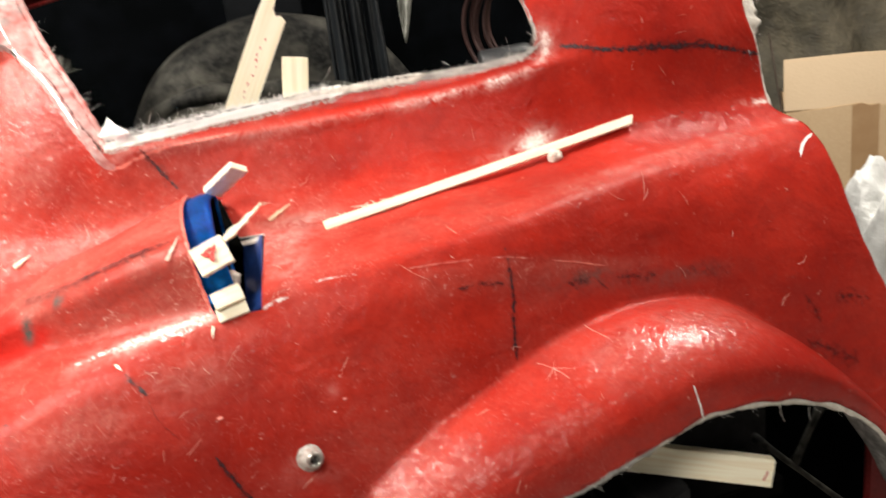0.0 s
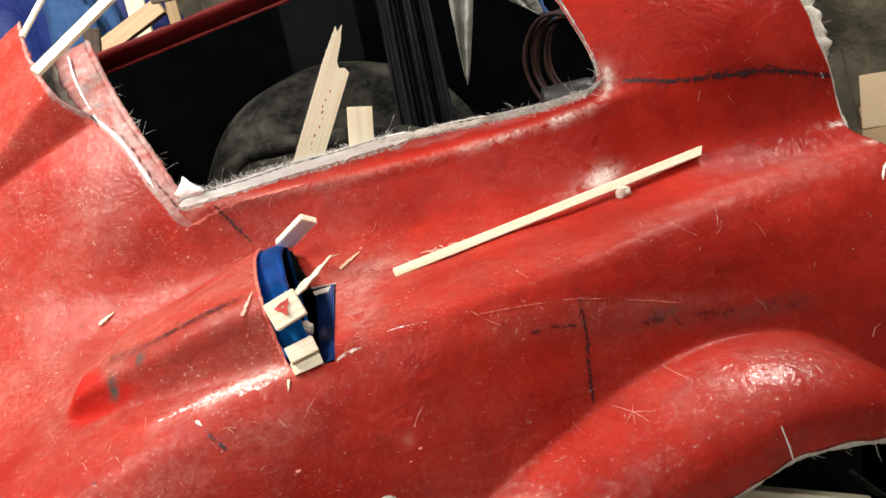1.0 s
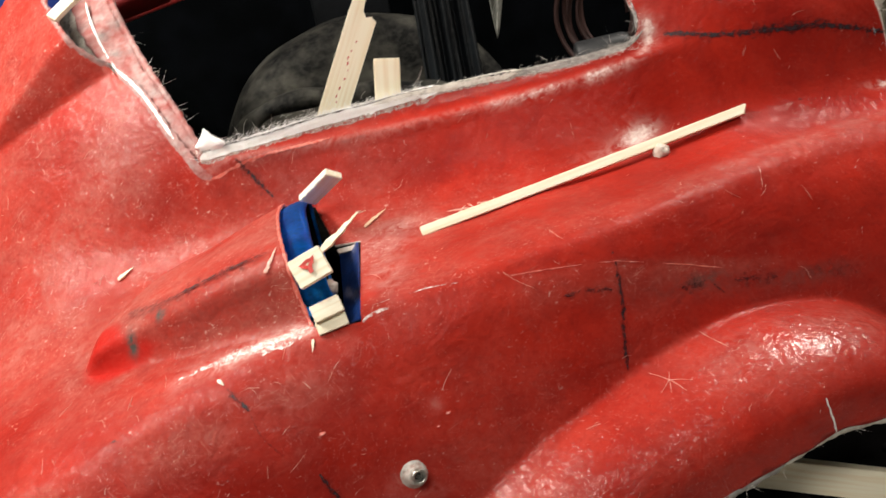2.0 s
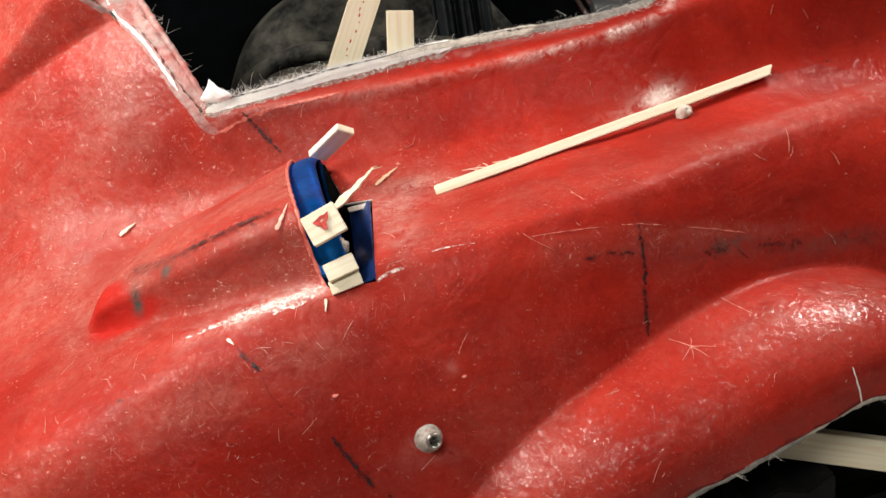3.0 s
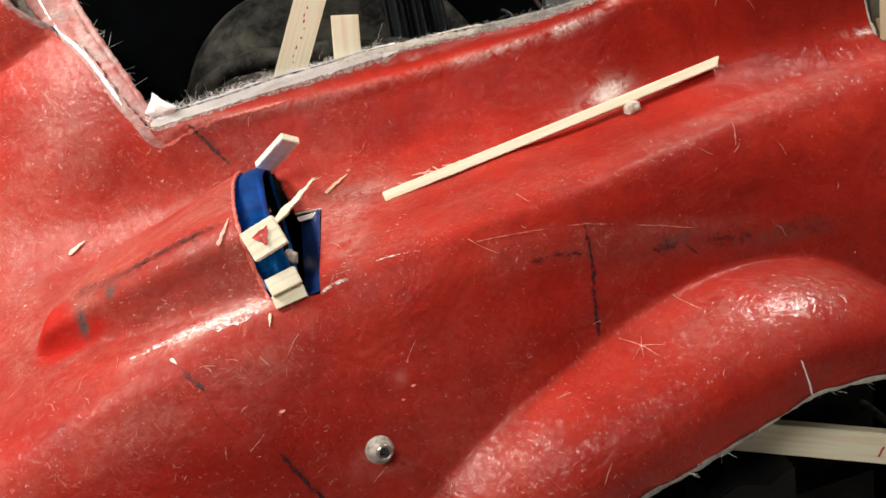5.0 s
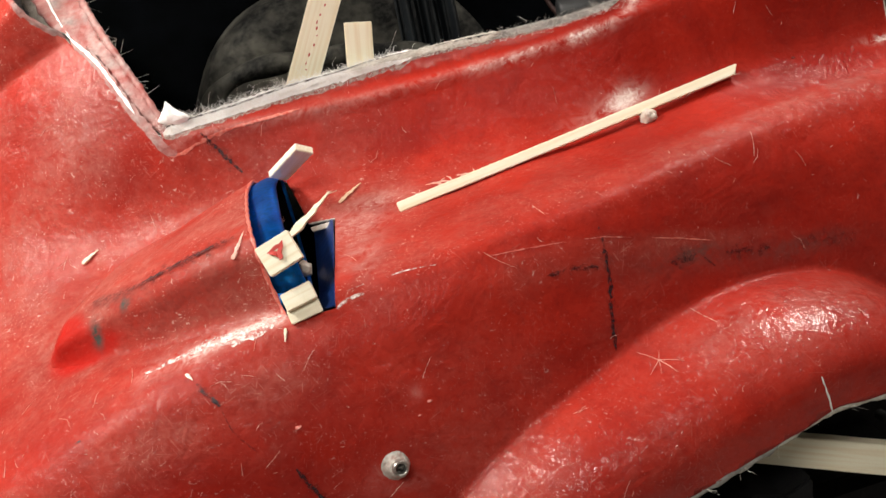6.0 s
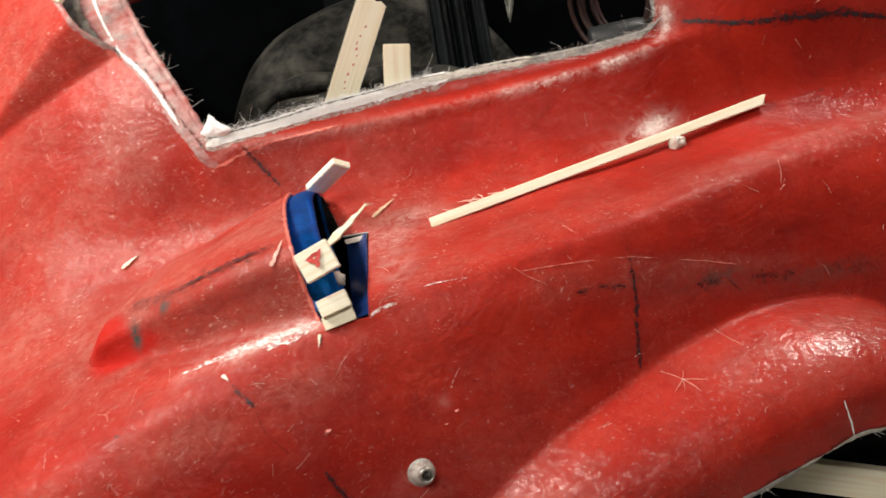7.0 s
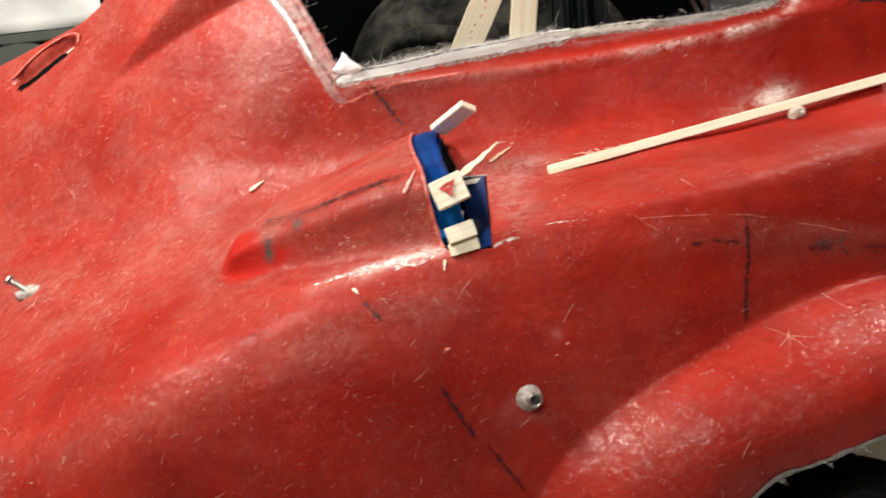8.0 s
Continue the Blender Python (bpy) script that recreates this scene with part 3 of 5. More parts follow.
    # Painted highlight on the sill ridge.
    d += 0.26 * near_line(a, b, ((-0.07, 1.812), (0.1, 1.808), (0.4, 1.796), (0.55, 1.772)), 0.009)
    d += 0.9 * spot(a, b, 1.115, 1.628, 0.04, 0.007) + 0.6 * spot(a, b, 1.15, 1.57, 0.02, 0.01)
    d += 0.13 * near_line(a, b, ((0.72, 1.505), (0.9, 1.54), (1.1, 1.565)), 0.012)
    d += 0.13 * spot(a, b, -0.22, 1.87, 0.07, 0.05) + 0.15 * spot(a, b, -0.12, 1.70, 0.10, 0.025)
    # The second spot paints glare on the flare.
    d += 0.06 * spot(a, b, -0.40, 1.75, 0.15, 0.10) + 0.15 * spot(a, b, 0.70, 1.21, 0.13, 0.05)
    return np.clip(d, 0, 1)


def greyed(a, b):
    """Where filler and old paint show dark through the skin, and shade painted on the blister's side."""
    d = 0.30 * spot(a, b, 0.80, 1.32, 0.09, 0.014) + 0.22 * spot(a, b, 0.62, 1.335, 0.10, 0.016) + 0.4 * spot(a, b, 0.63, 1.345, 0.03, 0.008)
    # The last, broad spot paints the shade of the blister's steep face.
    d += 1.0 * spot(a, b, -0.194, 1.487, 0.007, 0.016) + 0.85 * spot(a, b, -0.141, 1.506, 0.008, 0.010) + 0.22 * spot(a, b, -0.17, 1.53, 0.05, 0.02) + 0.16 * spot(a, b, -0.05, 1.475, 0.13, 0.045) * smooth(0.10, 0.0, a)
    return np.clip(d, 0, 1)


def hazed(a, b):
    """How chalky the skin is from sanding, plus painted sheen on crest, shelf and flare: most on the front quarter,
    least on the flank.
    """
    front = 0.62 * smooth(0.45, -0.05, a) * smooth(1.33, 1.46, b)
    below = 0.20 * smooth(1.0, 0.2, a) * smooth(1.42, 1.36, b)
    # Worn crest, with its lit edge painted paler.
    scuff_sheen = 0.42 * near_line(a, b, ((0.17, 1.425), (0.34, 1.44), (0.50, 1.455), (0.70, 1.49), (0.92, 1.525), (1.10, 1.545)), 0.030)
    crest = 0.45 * near_line(a, b, ((-0.90, 1.215), (-0.55, 1.225), (-0.35, 1.25), (-0.15, 1.285), (0.05, 1.32)), 0.035)
    lap = 0.45 * smooth(1.335, 1.36, b) * smooth(1.400, 1.388, b - 0.06 * (a - 0.45) * (a < 0.45) + 0.14 * np.clip(a - 0.45, 0, 1)) * smooth(0.30, 0.42, a) * smooth(1.0, 0.75, a)
    shelf = 0.30 * smooth(1.42, 1.50, b) * smooth(1.72, 1.62, b) * smooth(0.75, 0.35, a)
    # Milky sheen of the lamps on the flare, put into the colour.
    arch = 0.4 * spot(a, b, 0.74, 1.22, 0.14, 0.05) + 0.35 * spot(a, b, 0.30, 1.13, 0.10, 0.07)
    smear = 0.45 * spot(a, b, 0.03, 1.45, 0.10, 0.035) + 0.75 * spot(a, b, 0.22, 1.585, 0.08, 0.05)
    return np.clip(0.10 + front + below + crest + scuff_sheen + lap + shelf + arch + smear, 0, 1)


def sanded(a, b):
    """Where the resin has been rubbed matt: the shoulder, the blister and the shelf."""
    gloss = 0.26 * smooth(0.10, 0.30, a) * smooth(1.33, 1.22, b) + 0.62 * spot(a, b, 0.74, 1.20, 0.13, 0.06) + 0.02 * spot(a, b, 0.27, 1.12, 0.09, 0.06)
    gloss += 0.05 * smooth(0.0, -0.15, a) * smooth(1.50, 1.60, b) + 0.06 * smooth(-0.08, -0.20, a) * smooth(1.70, 1.80, b) + 0.6 * smooth(-0.32, -0.50, a) * smooth(1.30, 1.24, b) + 0.25 * smooth(0.85, 1.0, a)
    gloss += 0.6 * near_line(a, b, ((-0.05, 1.826), (0.15, 1.830), (0.34, 1.824), (0.50, 1.805), (0.62, 1.775), (0.70, 1.765)), 0.014)
    gloss += 0.70 * near_line(a, b, ((-0.90, 1.225), (-0.55, 1.235), (-0.35, 1.262), (-0.15, 1.30)), 0.03) * smooth(-0.20, -0.48, a)
    return np.clip(0.95 - gloss, 0.0, 1)


def fresh(a, b):
    """Bright new red paint on the blister's nose."""
    return smooth(0.25, 0.75, 1.2 * spot(a, b, -0.245, 1.500, 0.040, 0.050) + 0.75 * spot(a, b, -0.19, 1.472, 0.050, 0.022))


# ---- the car body ----
body = tagged(new("car_body_shell"), "unfinished red glass-fibre car body side on a dark chassis", "car body")
ARCH_EDGE = [(ARCH_A + r * math.cos(math.radians(t)), ARCH_B + r * math.sin(math.radians(t))) for t in np.linspace(170, 0, 22) for r in [float(pchip(ARCH_ANGLE, EDGE, np.array([t]))[0])]]
WINDOW_BOTTOM = [(-0.069, 1.838), (0.003, 1.842), (0.153, 1.859), (0.317, 1.860), (0.471, 1.837), (0.61, 1.795), (0.672, 1.784), (0.694, 1.790), (0.702, 1.808), (0.699, 1.835), (0.689, 1.904), (0.670, 2.03), (0.63, 2.25)]
FRONT_CREASE = [(-0.071, 1.816), (-0.107, 1.887), (-0.15, 1.997), (-0.193, 2.062)]
CUT_END = [(-0.198, 2.072), (-0.228, 2.090), (-0.259, 2.121), (-0.285, 2.19), (-0.305, 2.26), (-0.318, 2.33), (-0.325, 2.39)]
TAIL_EDGE = [(1.20, 0.74), (1.205, 1.00), (1.20, 1.20), (1.18, 1.284), (1.165, 1.36), (1.162, 1.465), (1.160, 1.55), (1.136, 1.615), (1.127, 1.70), (1.112, 1.75), (1.098, 1.83), (1.06, 2.02), (1.02, 2.25)]


def wobble(points, amount, scale):
    """Uneven hand-cut edge."""
    out = points.copy()
    for k, p in enumerate(points):
        out[k, 0] += amount * noise.noise(Vector((p[0] * scale, p[1] * scale, 1.7)))
        out[k, 1] += amount * noise.noise(Vector((p[0] * scale, p[1] * scale, 7.1)))
    return out


STEP = 0.0065
outer = np.vstack([
    straight([(-1.10, 0.58), (0.270, 0.58), (0.272, 0.78)], 0.02)[:-1],
    wobble(spline(ARCH_EDGE, STEP), 0.004, 25),
    straight([(1.108, 0.70), (1.11, 0.58), (1.20, 0.58), (1.20, 0.72)], 0.02)[1:-1],
    wobble(spline(TAIL_EDGE, STEP), 0.006, 22),
    straight([(1.02, 2.27), (0.64, 2.27)], 0.02)[1:-1],
    wobble(spline(WINDOW_BOTTOM, STEP)[::-1], 0.003, 40),
    spline(FRONT_CREASE, STEP),
    wobble(spline(CUT_END, STEP), 0.003, 30),
    straight([(-0.33, 2.405), (-0.55, 2.365), (-1.10, 2.355), (-1.10, 0.60)], 0.02),
])
duct_hole = straight([(-0.04, 1.69), (0.03, 1.712), (0.095, 1.716), (0.1076, 1.7105), (0.114, 1.682), (0.120, 1.6515), (0.1255, 1.609), (0.1674, 1.601), (0.1355, 1.3875), (0.118, 1.388), (0.080, 1.391), (0.074, 1.400), (0.066, 1.420), (-0.04, 1.46), (-0.04, 1.69)], STEP)[:-1]
skin_flat, skin_verts, skin_tris = sheet(outer, [duct_hole], lambda a, b: shell(a, b) - 0.026 * np.clip(1.5 * near_line(a, b, ((-0.765, 2.150), (-0.70, 2.172), (-0.650, 2.190)), 0.022), 0, 1), STEP)
SKIN = skin("skin", skin_flat, skin_verts, skin_tris, body, 0.004, "red hand-laid glass-fibre skin with white strands")

# blister of the air intake
low = [(a, float(pchip(SCOOP_A, SCOOP_LOW, a))) for a in np.linspace(-0.285, 0.068, 60)]
high = [(a, float(pchip(SCOOP_A, SCOOP_HIGH, a))) for a in np.linspace(0.060, -0.285, 60)]
blister = np.vstack([low, straight([(0.070, 1.4015), (0.058, 1.47), (0.049, 1.59), (0.048, 1.66), (0.056, 1.71), high[0]], STEP)[1:-1], high])
flat, verts, tris = sheet(blister, [], lambda a, b: shell(a, b) + scoop(a, b) - 0.003, STEP)
ob = skin("intake_blister", flat, verts, tris, body, 0.004, "red blister with an open end and a marker line")
ob.data.materials[1] = PINK

mouth = [(0.070, 1.4015), (0.064, 1.435), (0.058, 1.47), (0.053, 1.53), (0.049, 1.59), (0.048, 1.66), (0.056, 1.71), (0.061, 1.726)]
mouth = spline(mouth, 0.006)
mouth_h = shell(mouth[:, 0], mouth[:, 1]) + scoop(mouth[:, 0], mouth[:, 1]) - 0.0045
verts, faces = ribbon_tube([Vector(q) for q in place(mouth[:, 0], mouth[:, 1], mouth_h)], [0.0026 + 0.0008 * math.sin(k * 1.7) for k in range(len(mouth))], 8)
raw_part("mouth_edge", verts, faces, LAP, body, "pale sanded edge of the intake mouth")

# window flange at the front pillar
flange = np.vstack([
    wobble(spline([(-0.066, 1.822), (-0.103, 1.890), (-0.147, 1.999), (-0.193, 2.078), (-0.232, 2.135), (-0.262, 2.22), (-0.278, 2.31)], STEP), 0.006, 35),
    wobble(spline([(-0.208, 2.32), (-0.180, 2.20), (-0.138, 2.06), (-0.078, 1.895), (-0.060, 1.842)], STEP), 0.007, 45),
])
flat, verts, tris = sheet(flange, [], lambda a, b: profile(a, b) - 0.003 - 0.25 * np.clip(a + 0.15 + 0.42 * (b - 2.0), -0.02, 0.03), STEP)
ob = skin("window_flange", flat, verts, tris, body, 0.004, "sanded pinkish-white window flange")
ob.data.materials[0] = PINK


def along_shell(points, half, lift, name, mat, parent, ragged=0.35, label="", step=0.004, blister=False):
    """A ragged flat band that lies on the skin along a line of (a, b)."""
    pts = spline(points, step)
    verts, faces = [], []
    for k, p in enumerate(pts):
        t = pts[min(k + 1, len(pts) - 1)] - pts[max(k - 1, 0)]
        t /= np.hypot(*t) + 1e-9
        side = np.array((-t[1], t[0]))
        w1 = half * (1 + ragged * 2 * noise.noise(Vector((k * 0.6, points[0][0] * 50, 0))))
        w2 = half * (1 + ragged * 2 * noise.noise(Vector((k * 0.6, points[0][1] * 50, 9))))
        taper = min(1.0, 0.3 + 0.2 * k, 0.3 + 0.2 * (len(pts) - 1 - k))
        w1, w2 = w1 * taper, w2 * taper
        q = [p - side * max(w1, 0.1 * half), p, p + side * max(w2, 0.1 * half)]
        for j, r in enumerate(q):
            verts.append((r[0], r[1], lift if j == 1 else lift * 0.55))
    for k in range(len(pts) - 1):
        for j in range(2):
            faces.append((3 * k + j, 3 * k + j + 1, 3 * k + 4 + j, 3 * k + 3 + j))
    verts = np.array(verts)
    a, b = verts[:, 0], verts[:, 1]
    verts = place(a, b, shell(a, b) + verts[:, 2] + (scoop(a, b) if blister else 0.0))
    return raw_part(name, verts, faces, mat, parent, label)


# upper window rail, rising from the front pillar towards the roof
def window_rail():
    start, end = Vector(RAIL[0]), Vector(RAIL[1])
    n, verts, faces = 40, [], []
    section = [(0.000, 0.000), (-0.016, 0.012), (-0.028, 0.025), (-0.036, 0.038), (-0.030, 0.041), (-0.021, 0.028), (-0.009, 0.014), (0.007, 0.000)]
    x = (end - start).normalized()
    y = Vector((0, 0, 1)).cross(x).normalized()
    z = x.cross(y)
    for k in range(n + 1):
        p = start.lerp(end, k / n)
        for u, v in section:
            g = 1.0 + 0.08 * noise.noise(Vector((k * 0.3, u * 90, v * 20)))
            verts.append(p + y * u * 1.4 + z * v * g)
    m = len(section)
    for k in range(n):
        for j in range(m):
            faces.append((k * m + j, k * m + (j + 1) % m, (k + 1) * m + (j + 1) % m, (k + 1) * m + j))
    faces += [tuple(range(m))[::-1], tuple(n * m + j for j in range(m))]
    # The rail's red is darkened for the shadow it stands in.
    return raw_part("window_rail", verts, faces, RAIL_RED, body, "red upper window rail, coloured dark for shade, with a frayed top edge")


def rail_lip():
    start, end = Vector(RAIL[0]), Vector(RAIL[1])
    verts, faces = ribbon_tube([start.lerp(end, k / 24) + Vector((0.0, -0.004, 0.0)) for k in range(25)], [0.0042 + 0.0008 * math.sin(k * 1.9) for k in range(25)], 8)
    return raw_part("rail_lip", verts, faces, RAIL_LIP, body, "brighter red rolled lower lip of the window rail")


RAIL = ((-0.935, 1.72, 1.408), (-0.16, 1.80, 1.535))
window_rail()
rail_lip()


def strands(name, items, half, mat, label, parent=None):
    """Loose glass strands: thin crossed blades along each (start, middle, end)."""
    verts, faces = [], []
    for one, mid, two in items:
        one, mid, two = Vector(one), Vector(mid), Vector(two)
        t = (two - one).normalized()
        u = t.orthogonal().normalized()
        w = t.cross(u)
        for side in (u, w):
            k = len(verts)
            for p, s in ((one, half), (mid, half), (two, half * 0.4)):
                verts += [p - side * s, p + side * s]
            faces += [(k, k + 1, k + 3, k + 2), (k + 2, k + 3, k + 5, k + 4)]
    return tagged(raw_part(name, verts, faces, mat, parent, label, False), kind="stuff")


def rag_edge(name, points, wide, high, mat, label, seed, lift=0.0, droop=0.0, surface=shell):
    """A felted roll of glass mat along a cut edge."""
    pts = spline(points, 0.005)
    n, m, verts, faces = len(pts), 9, [], []
    for k, p in enumerate(pts):
        t = pts[min(k + 1, n - 1)] - pts[max(k - 1, 0)]
        t /= np.hypot(*t) + 1e-9
        side = np.array((-t[1], t[0]))
        end = min(1.0, 0.3 + k / 4, 0.3 + (n - 1 - k) / 4)
        for j in range(m):
            ang = 2 * math.pi * j / m
            g = 1 + 0.55 * noise.noise(Vector((k * 0.35, j * 0.9, seed))) + 0.35 * noise.noise(Vector((k * 1.3, j * 2.1, seed)))
            q = p + side * wide * math.cos(ang) * g * end
            verts.append((q[0], q[1], lift + high * math.sin(ang) * g * end - droop * max(0, math.cos(ang))))
    verts = np.array(verts)
    verts = place(verts[:, 0], verts[:, 1], surface(verts[:, 0], verts[:, 1]) + verts[:, 2])
    for k in range(n - 1):
        for j in range(m):
            faces.append((k * m + j, k * m + (j + 1) % m, (k + 1) * m + (j + 1) % m, (k + 1) * m + j))
    faces += [tuple(range(m))[::-1], tuple((n - 1) * m + j for j in range(m))]
    return raw_part(name, verts, faces, mat, body, label)


rng = random.Random(5)
def felt(points, half, lift, mat, label):
    """Torn glass mat lying along a cut edge: a soaked hem, then three thin uneven layers, the upper ones puffed up."""
    along_shell([(q[0], q[1] - half * 0.55) for q in points], half * 1.05, lift * 0.6, "mat_edge", SOAKED, body, 0.25, "resin-soaked hem of the glass mat", 0.004)
    for k, (shift, wide, up) in enumerate(((0.0, 0.9, 0.0), (-0.20, 0.7, 0.0012), (0.25, 0.65, 0.0030))):
        line = [(q[0] + 0.006 * k, q[1] + shift * half) for q in points]
        along_shell(line, half * wide, lift + up, "mat_edge", mat, body, 0.22, label, 0.0045)


def fluff(points, half, count, reach_low, reach_high, mat, label):
    """Short loose fibres lying over a strip of torn mat."""
    pts = spline(points, 0.003)
    ab, lifts = [], []
    for _ in range(count):
        k = rng.randrange(1, len(pts) - 1)
        t = pts[k + 1] - pts[k - 1]
        ang = math.atan2(t[1], t[0]) + rng.gauss(0, 0.7) + (math.pi if rng.random() < 0.5 else 0)
        reach = rng.uniform(reach_low, reach_high)
        a0, b0 = pts[k][0], pts[k][1] + rng.gauss(0, 0.55) * half
        a1, b1 = a0 + reach * math.cos(ang), b0 + reach * math.sin(ang)
        bow = rng.gauss(0, 0.18) * reach
        ab.append(((a0, b0), ((a0 + a1) / 2 - bow * math.sin(ang), (b0 + b1) / 2 + bow * math.cos(ang)), (a1, b1)))
        lifts.append((rng.uniform(0.001, 0.004), rng.uniform(0.003, 0.007), rng.uniform(0.001, 0.006)))
    ab = np.array(ab)
    items = [tuple(row) for row in place(ab[..., 0], ab[..., 1], shell(ab[..., 0], ab[..., 1]) + np.array(lifts))]
    strands("glass_fluff", items, 0.00022, mat, label, body)


felt([(-0.066, 1.832), (0.0, 1.836), (0.08, 1.845), (0.153, 1.852), (0.25, 1.855), (0.317, 1.855), (0.36, 1.851)], 0.0100, 0.0014, WHITE_MAT, "frayed white glass mat along the window edge")
felt([(0.34, 1.853), (0.40, 1.846), (0.471, 1.834), (0.55, 1.812), (0.61, 1.793), (0.672, 1.782), (0.695, 1.790)], 0.0034, 0.0012, GREY_MAT, "frayed grey glass mat along the window edge")
felt([(0.24, 1.857), (0.32, 1.856), (0.40, 1.847), (0.46, 1.836), (0.50, 1.826)], 0.0055, 0.0030, GLASS_MAT, "frayed greyish glass mat along the window edge")
fluff([(-0.066, 1.836), (0.0, 1.840), (0.08, 1.848), (0.153, 1.855), (0.25, 1.858), (0.34, 1.856)], 0.011, 700, 0.005, 0.016, FIBRE_WHITE, "loose white fibres over the torn mat")
fluff([(0.30, 1.858), (0.40, 1.850), (0.471, 1.838), (0.55, 1.816), (0.61, 1.797), (0.672, 1.786), (0.70, 1.80)], 0.005, 260, 0.003, 0.009, GREY_MAT, "loose grey-white fibres over the torn mat")
rag_edge("mat_edge", [(0.700, 1.80), (0.703, 1.83), (0.693, 1.904), (0.675, 2.03), (0.635, 2.24)], 0.0026, 0.004, INSIDE, "grey laminate edge of the window post", 3.0, -0.003)
rag_edge("mat_edge", CUT_END, 0.006, 0.004, PINK, "chalky pink cut edge of the fairing", 4.0, -0.003)
rag_edge("mat_edge", [(-0.205, 2.33), (-0.175, 2.20), (-0.135, 2.06), (-0.078, 1.895), (-0.062, 1.845)], 0.006, 0.004, PINK, "sanded pink edge of the window flange", 5.0, -0.012, 0.0, profile)
along_shell([(0.16, 1.812), (0.06, 1.808), (0.0, 1.803), (-0.045, 1.797), (-0.066, 1.802), (-0.074, 1.818)], 0.0022, 0.0010, "filler_band", LAP, body, 0.6, "pale rounded edge under the window corner", 0.005)
along_shell([(-0.052, 1.800), (-0.066, 1.806), (-0.078, 1.826), (-0.092, 1.855), (-0.110, 1.892), (-0.15, 1.995), (-0.19, 2.07)], 0.0075, 0.0016, "filler_band", PINK, body, 0.3, "chalky pink filler over the flange joint", 0.005)
along_shell([(-0.104, 1.880), (-0.120, 1.922), (-0.15, 1.997), (-0.19, 2.07)], 0.0028, 0.0030, "filler_bead", WHITE_MAT, body, 0.35, "white filler bead beside the window flange", 0.006)
rag_edge("mat_edge", [(-0.19, 2.07), (-0.213, 2.14), (-0.232, 2.22), (-0.243, 2.29)], 0.0022, 0.002, WHITE_MAT, "white filler bead on the window flange", 6.5, -0.003, 0.0, profile)
rag_edge("mat_edge", [(-0.225, 2.09), (-0.245, 2.15), (-0.262, 2.22), (-0.272, 2.29)], 0.014, 0.004, GLASS_MAT, "ragged pale edge of the window flange", 6.7, -0.010, 0.0, profile)
rag_edge("mat_edge", TAIL_EDGE[7:10], 0.006, 0.004, GLASS_MAT, "torn beige glass mat along the tail edge", 7.0, -0.006)
rag_edge("mat_edge", [(1.117, 1.735), (1.118, 1.765), (1.116, 1.81), (1.105, 1.87), (1.085, 2.0), (1.06, 2.14)], 0.024, 0.008, GLASS_MAT, "thick torn beige glass mat hanging off the tail edge", 7.5, -0.014)
rag_edge("mat_edge", ARCH_EDGE[8:20], 0.0035, 0.003, GLASS_MAT, "raw beige laminate lip of the wheel arch", 8.0, -0.005)
rag_edge("mat_edge", ARCH_EDGE[2:9], 0.0044, 0.0028, GREY_MAT, "thick raw grey laminate lip of the wheel arch", 8.4, -0.003)
along_shell([(-0.055, 1.838), (0.05, 1.845), (0.153, 1.857), (0.25, 1.860), (0.317, 1.860), (0.42, 1.847), (0.50, 1.830)], 0.0011, 0.0066, "marker_line", MARKER, body, 1.0, "thin broken marker line on the white mat")
bm = bmesh.new()
bmesh.ops.create_icosphere(bm, subdivisions=4, radius=1)
for v in bm.verts:
    c = v.co.copy()
    g = 1 + 0.12 * noise.noise(c * 2.6) + 0.14 * noise.noise(c * 9)
    v.co = Vector((c.x * 0.026 * (1.05 - 0.98 * max(0, c.z) ** 0.8) - 0.003 * c.z, c.y * 0.007, c.z * (0.027 if c.z > 0 else 0.012))) * g
ob = part("mat_tuft", bm, WHITE_MAT, body, "white tuft of glass mat in the window corner")
ob.location = on_shell(-0.044, 1.848, 0.006)

# hollow behind the fairing's cut end
hollow = straight([(-0.200, 2.082), (-0.17, 2.13), (-0.20, 2.33), (-0.37, 2.36), (-0.37, 2.12), (-0.26, 2.082), (-0.200, 2.082)], 0.01)[:-1]
flat, verts, tris = sheet(hollow, [], lambda a, b: profile(a, b) - 0.050 - 0.35 * np.clip(-0.20 - 0.42 * (b - 2.05) - a, 0, 0.12) + 0.006 * np.sin(60 * a + 40 * b), 0.01)
ob = raw_part("inner_laminate", verts, tris, INSIDE, body, "rough grey inside of the fairing")
solid = ob.modifiers.new("thickness", "SOLIDIFY")
solid.thickness = 0.004

# pull-handle recess in the fairing
rag_edge("slot_lip", [(-0.775, 2.146), (-0.745, 2.149), (-0.712, 2.160), (-0.672, 2.172), (-0.640, 2.186)], 0.0035, 0.002, GLASS_MAT, "raw beige torn lip of the handle slot", 9.0, -0.016)
# A black strip over the recessed skin paints the slot's shade.
along_shell([(-0.792, 2.130), (-0.745, 2.138), (-0.705, 2.151), (-0.655, 2.168)], 0.0075, -0.012, "slot_shade", HOLE, body, 0.3, "black strip for the shade in the handle slot")
rag_edge("slot_lip", [(-0.80, 2.165), (-0.744, 2.199), (-0.69, 2.214), (-0.653, 2.214), (-0.624, 2.197), (-0.626, 2.172)], 0.0032, 0.0015, LAP, "pale raised rim of the handle slot", 9.5, 0.0)

# marker lines on the skin
LIFT = 0.0012


def marker(points, half, label="", faint=False, smudge=2.2, blister=False):
    """A rubbed pen stroke: uneven ink with a thin smear round it."""
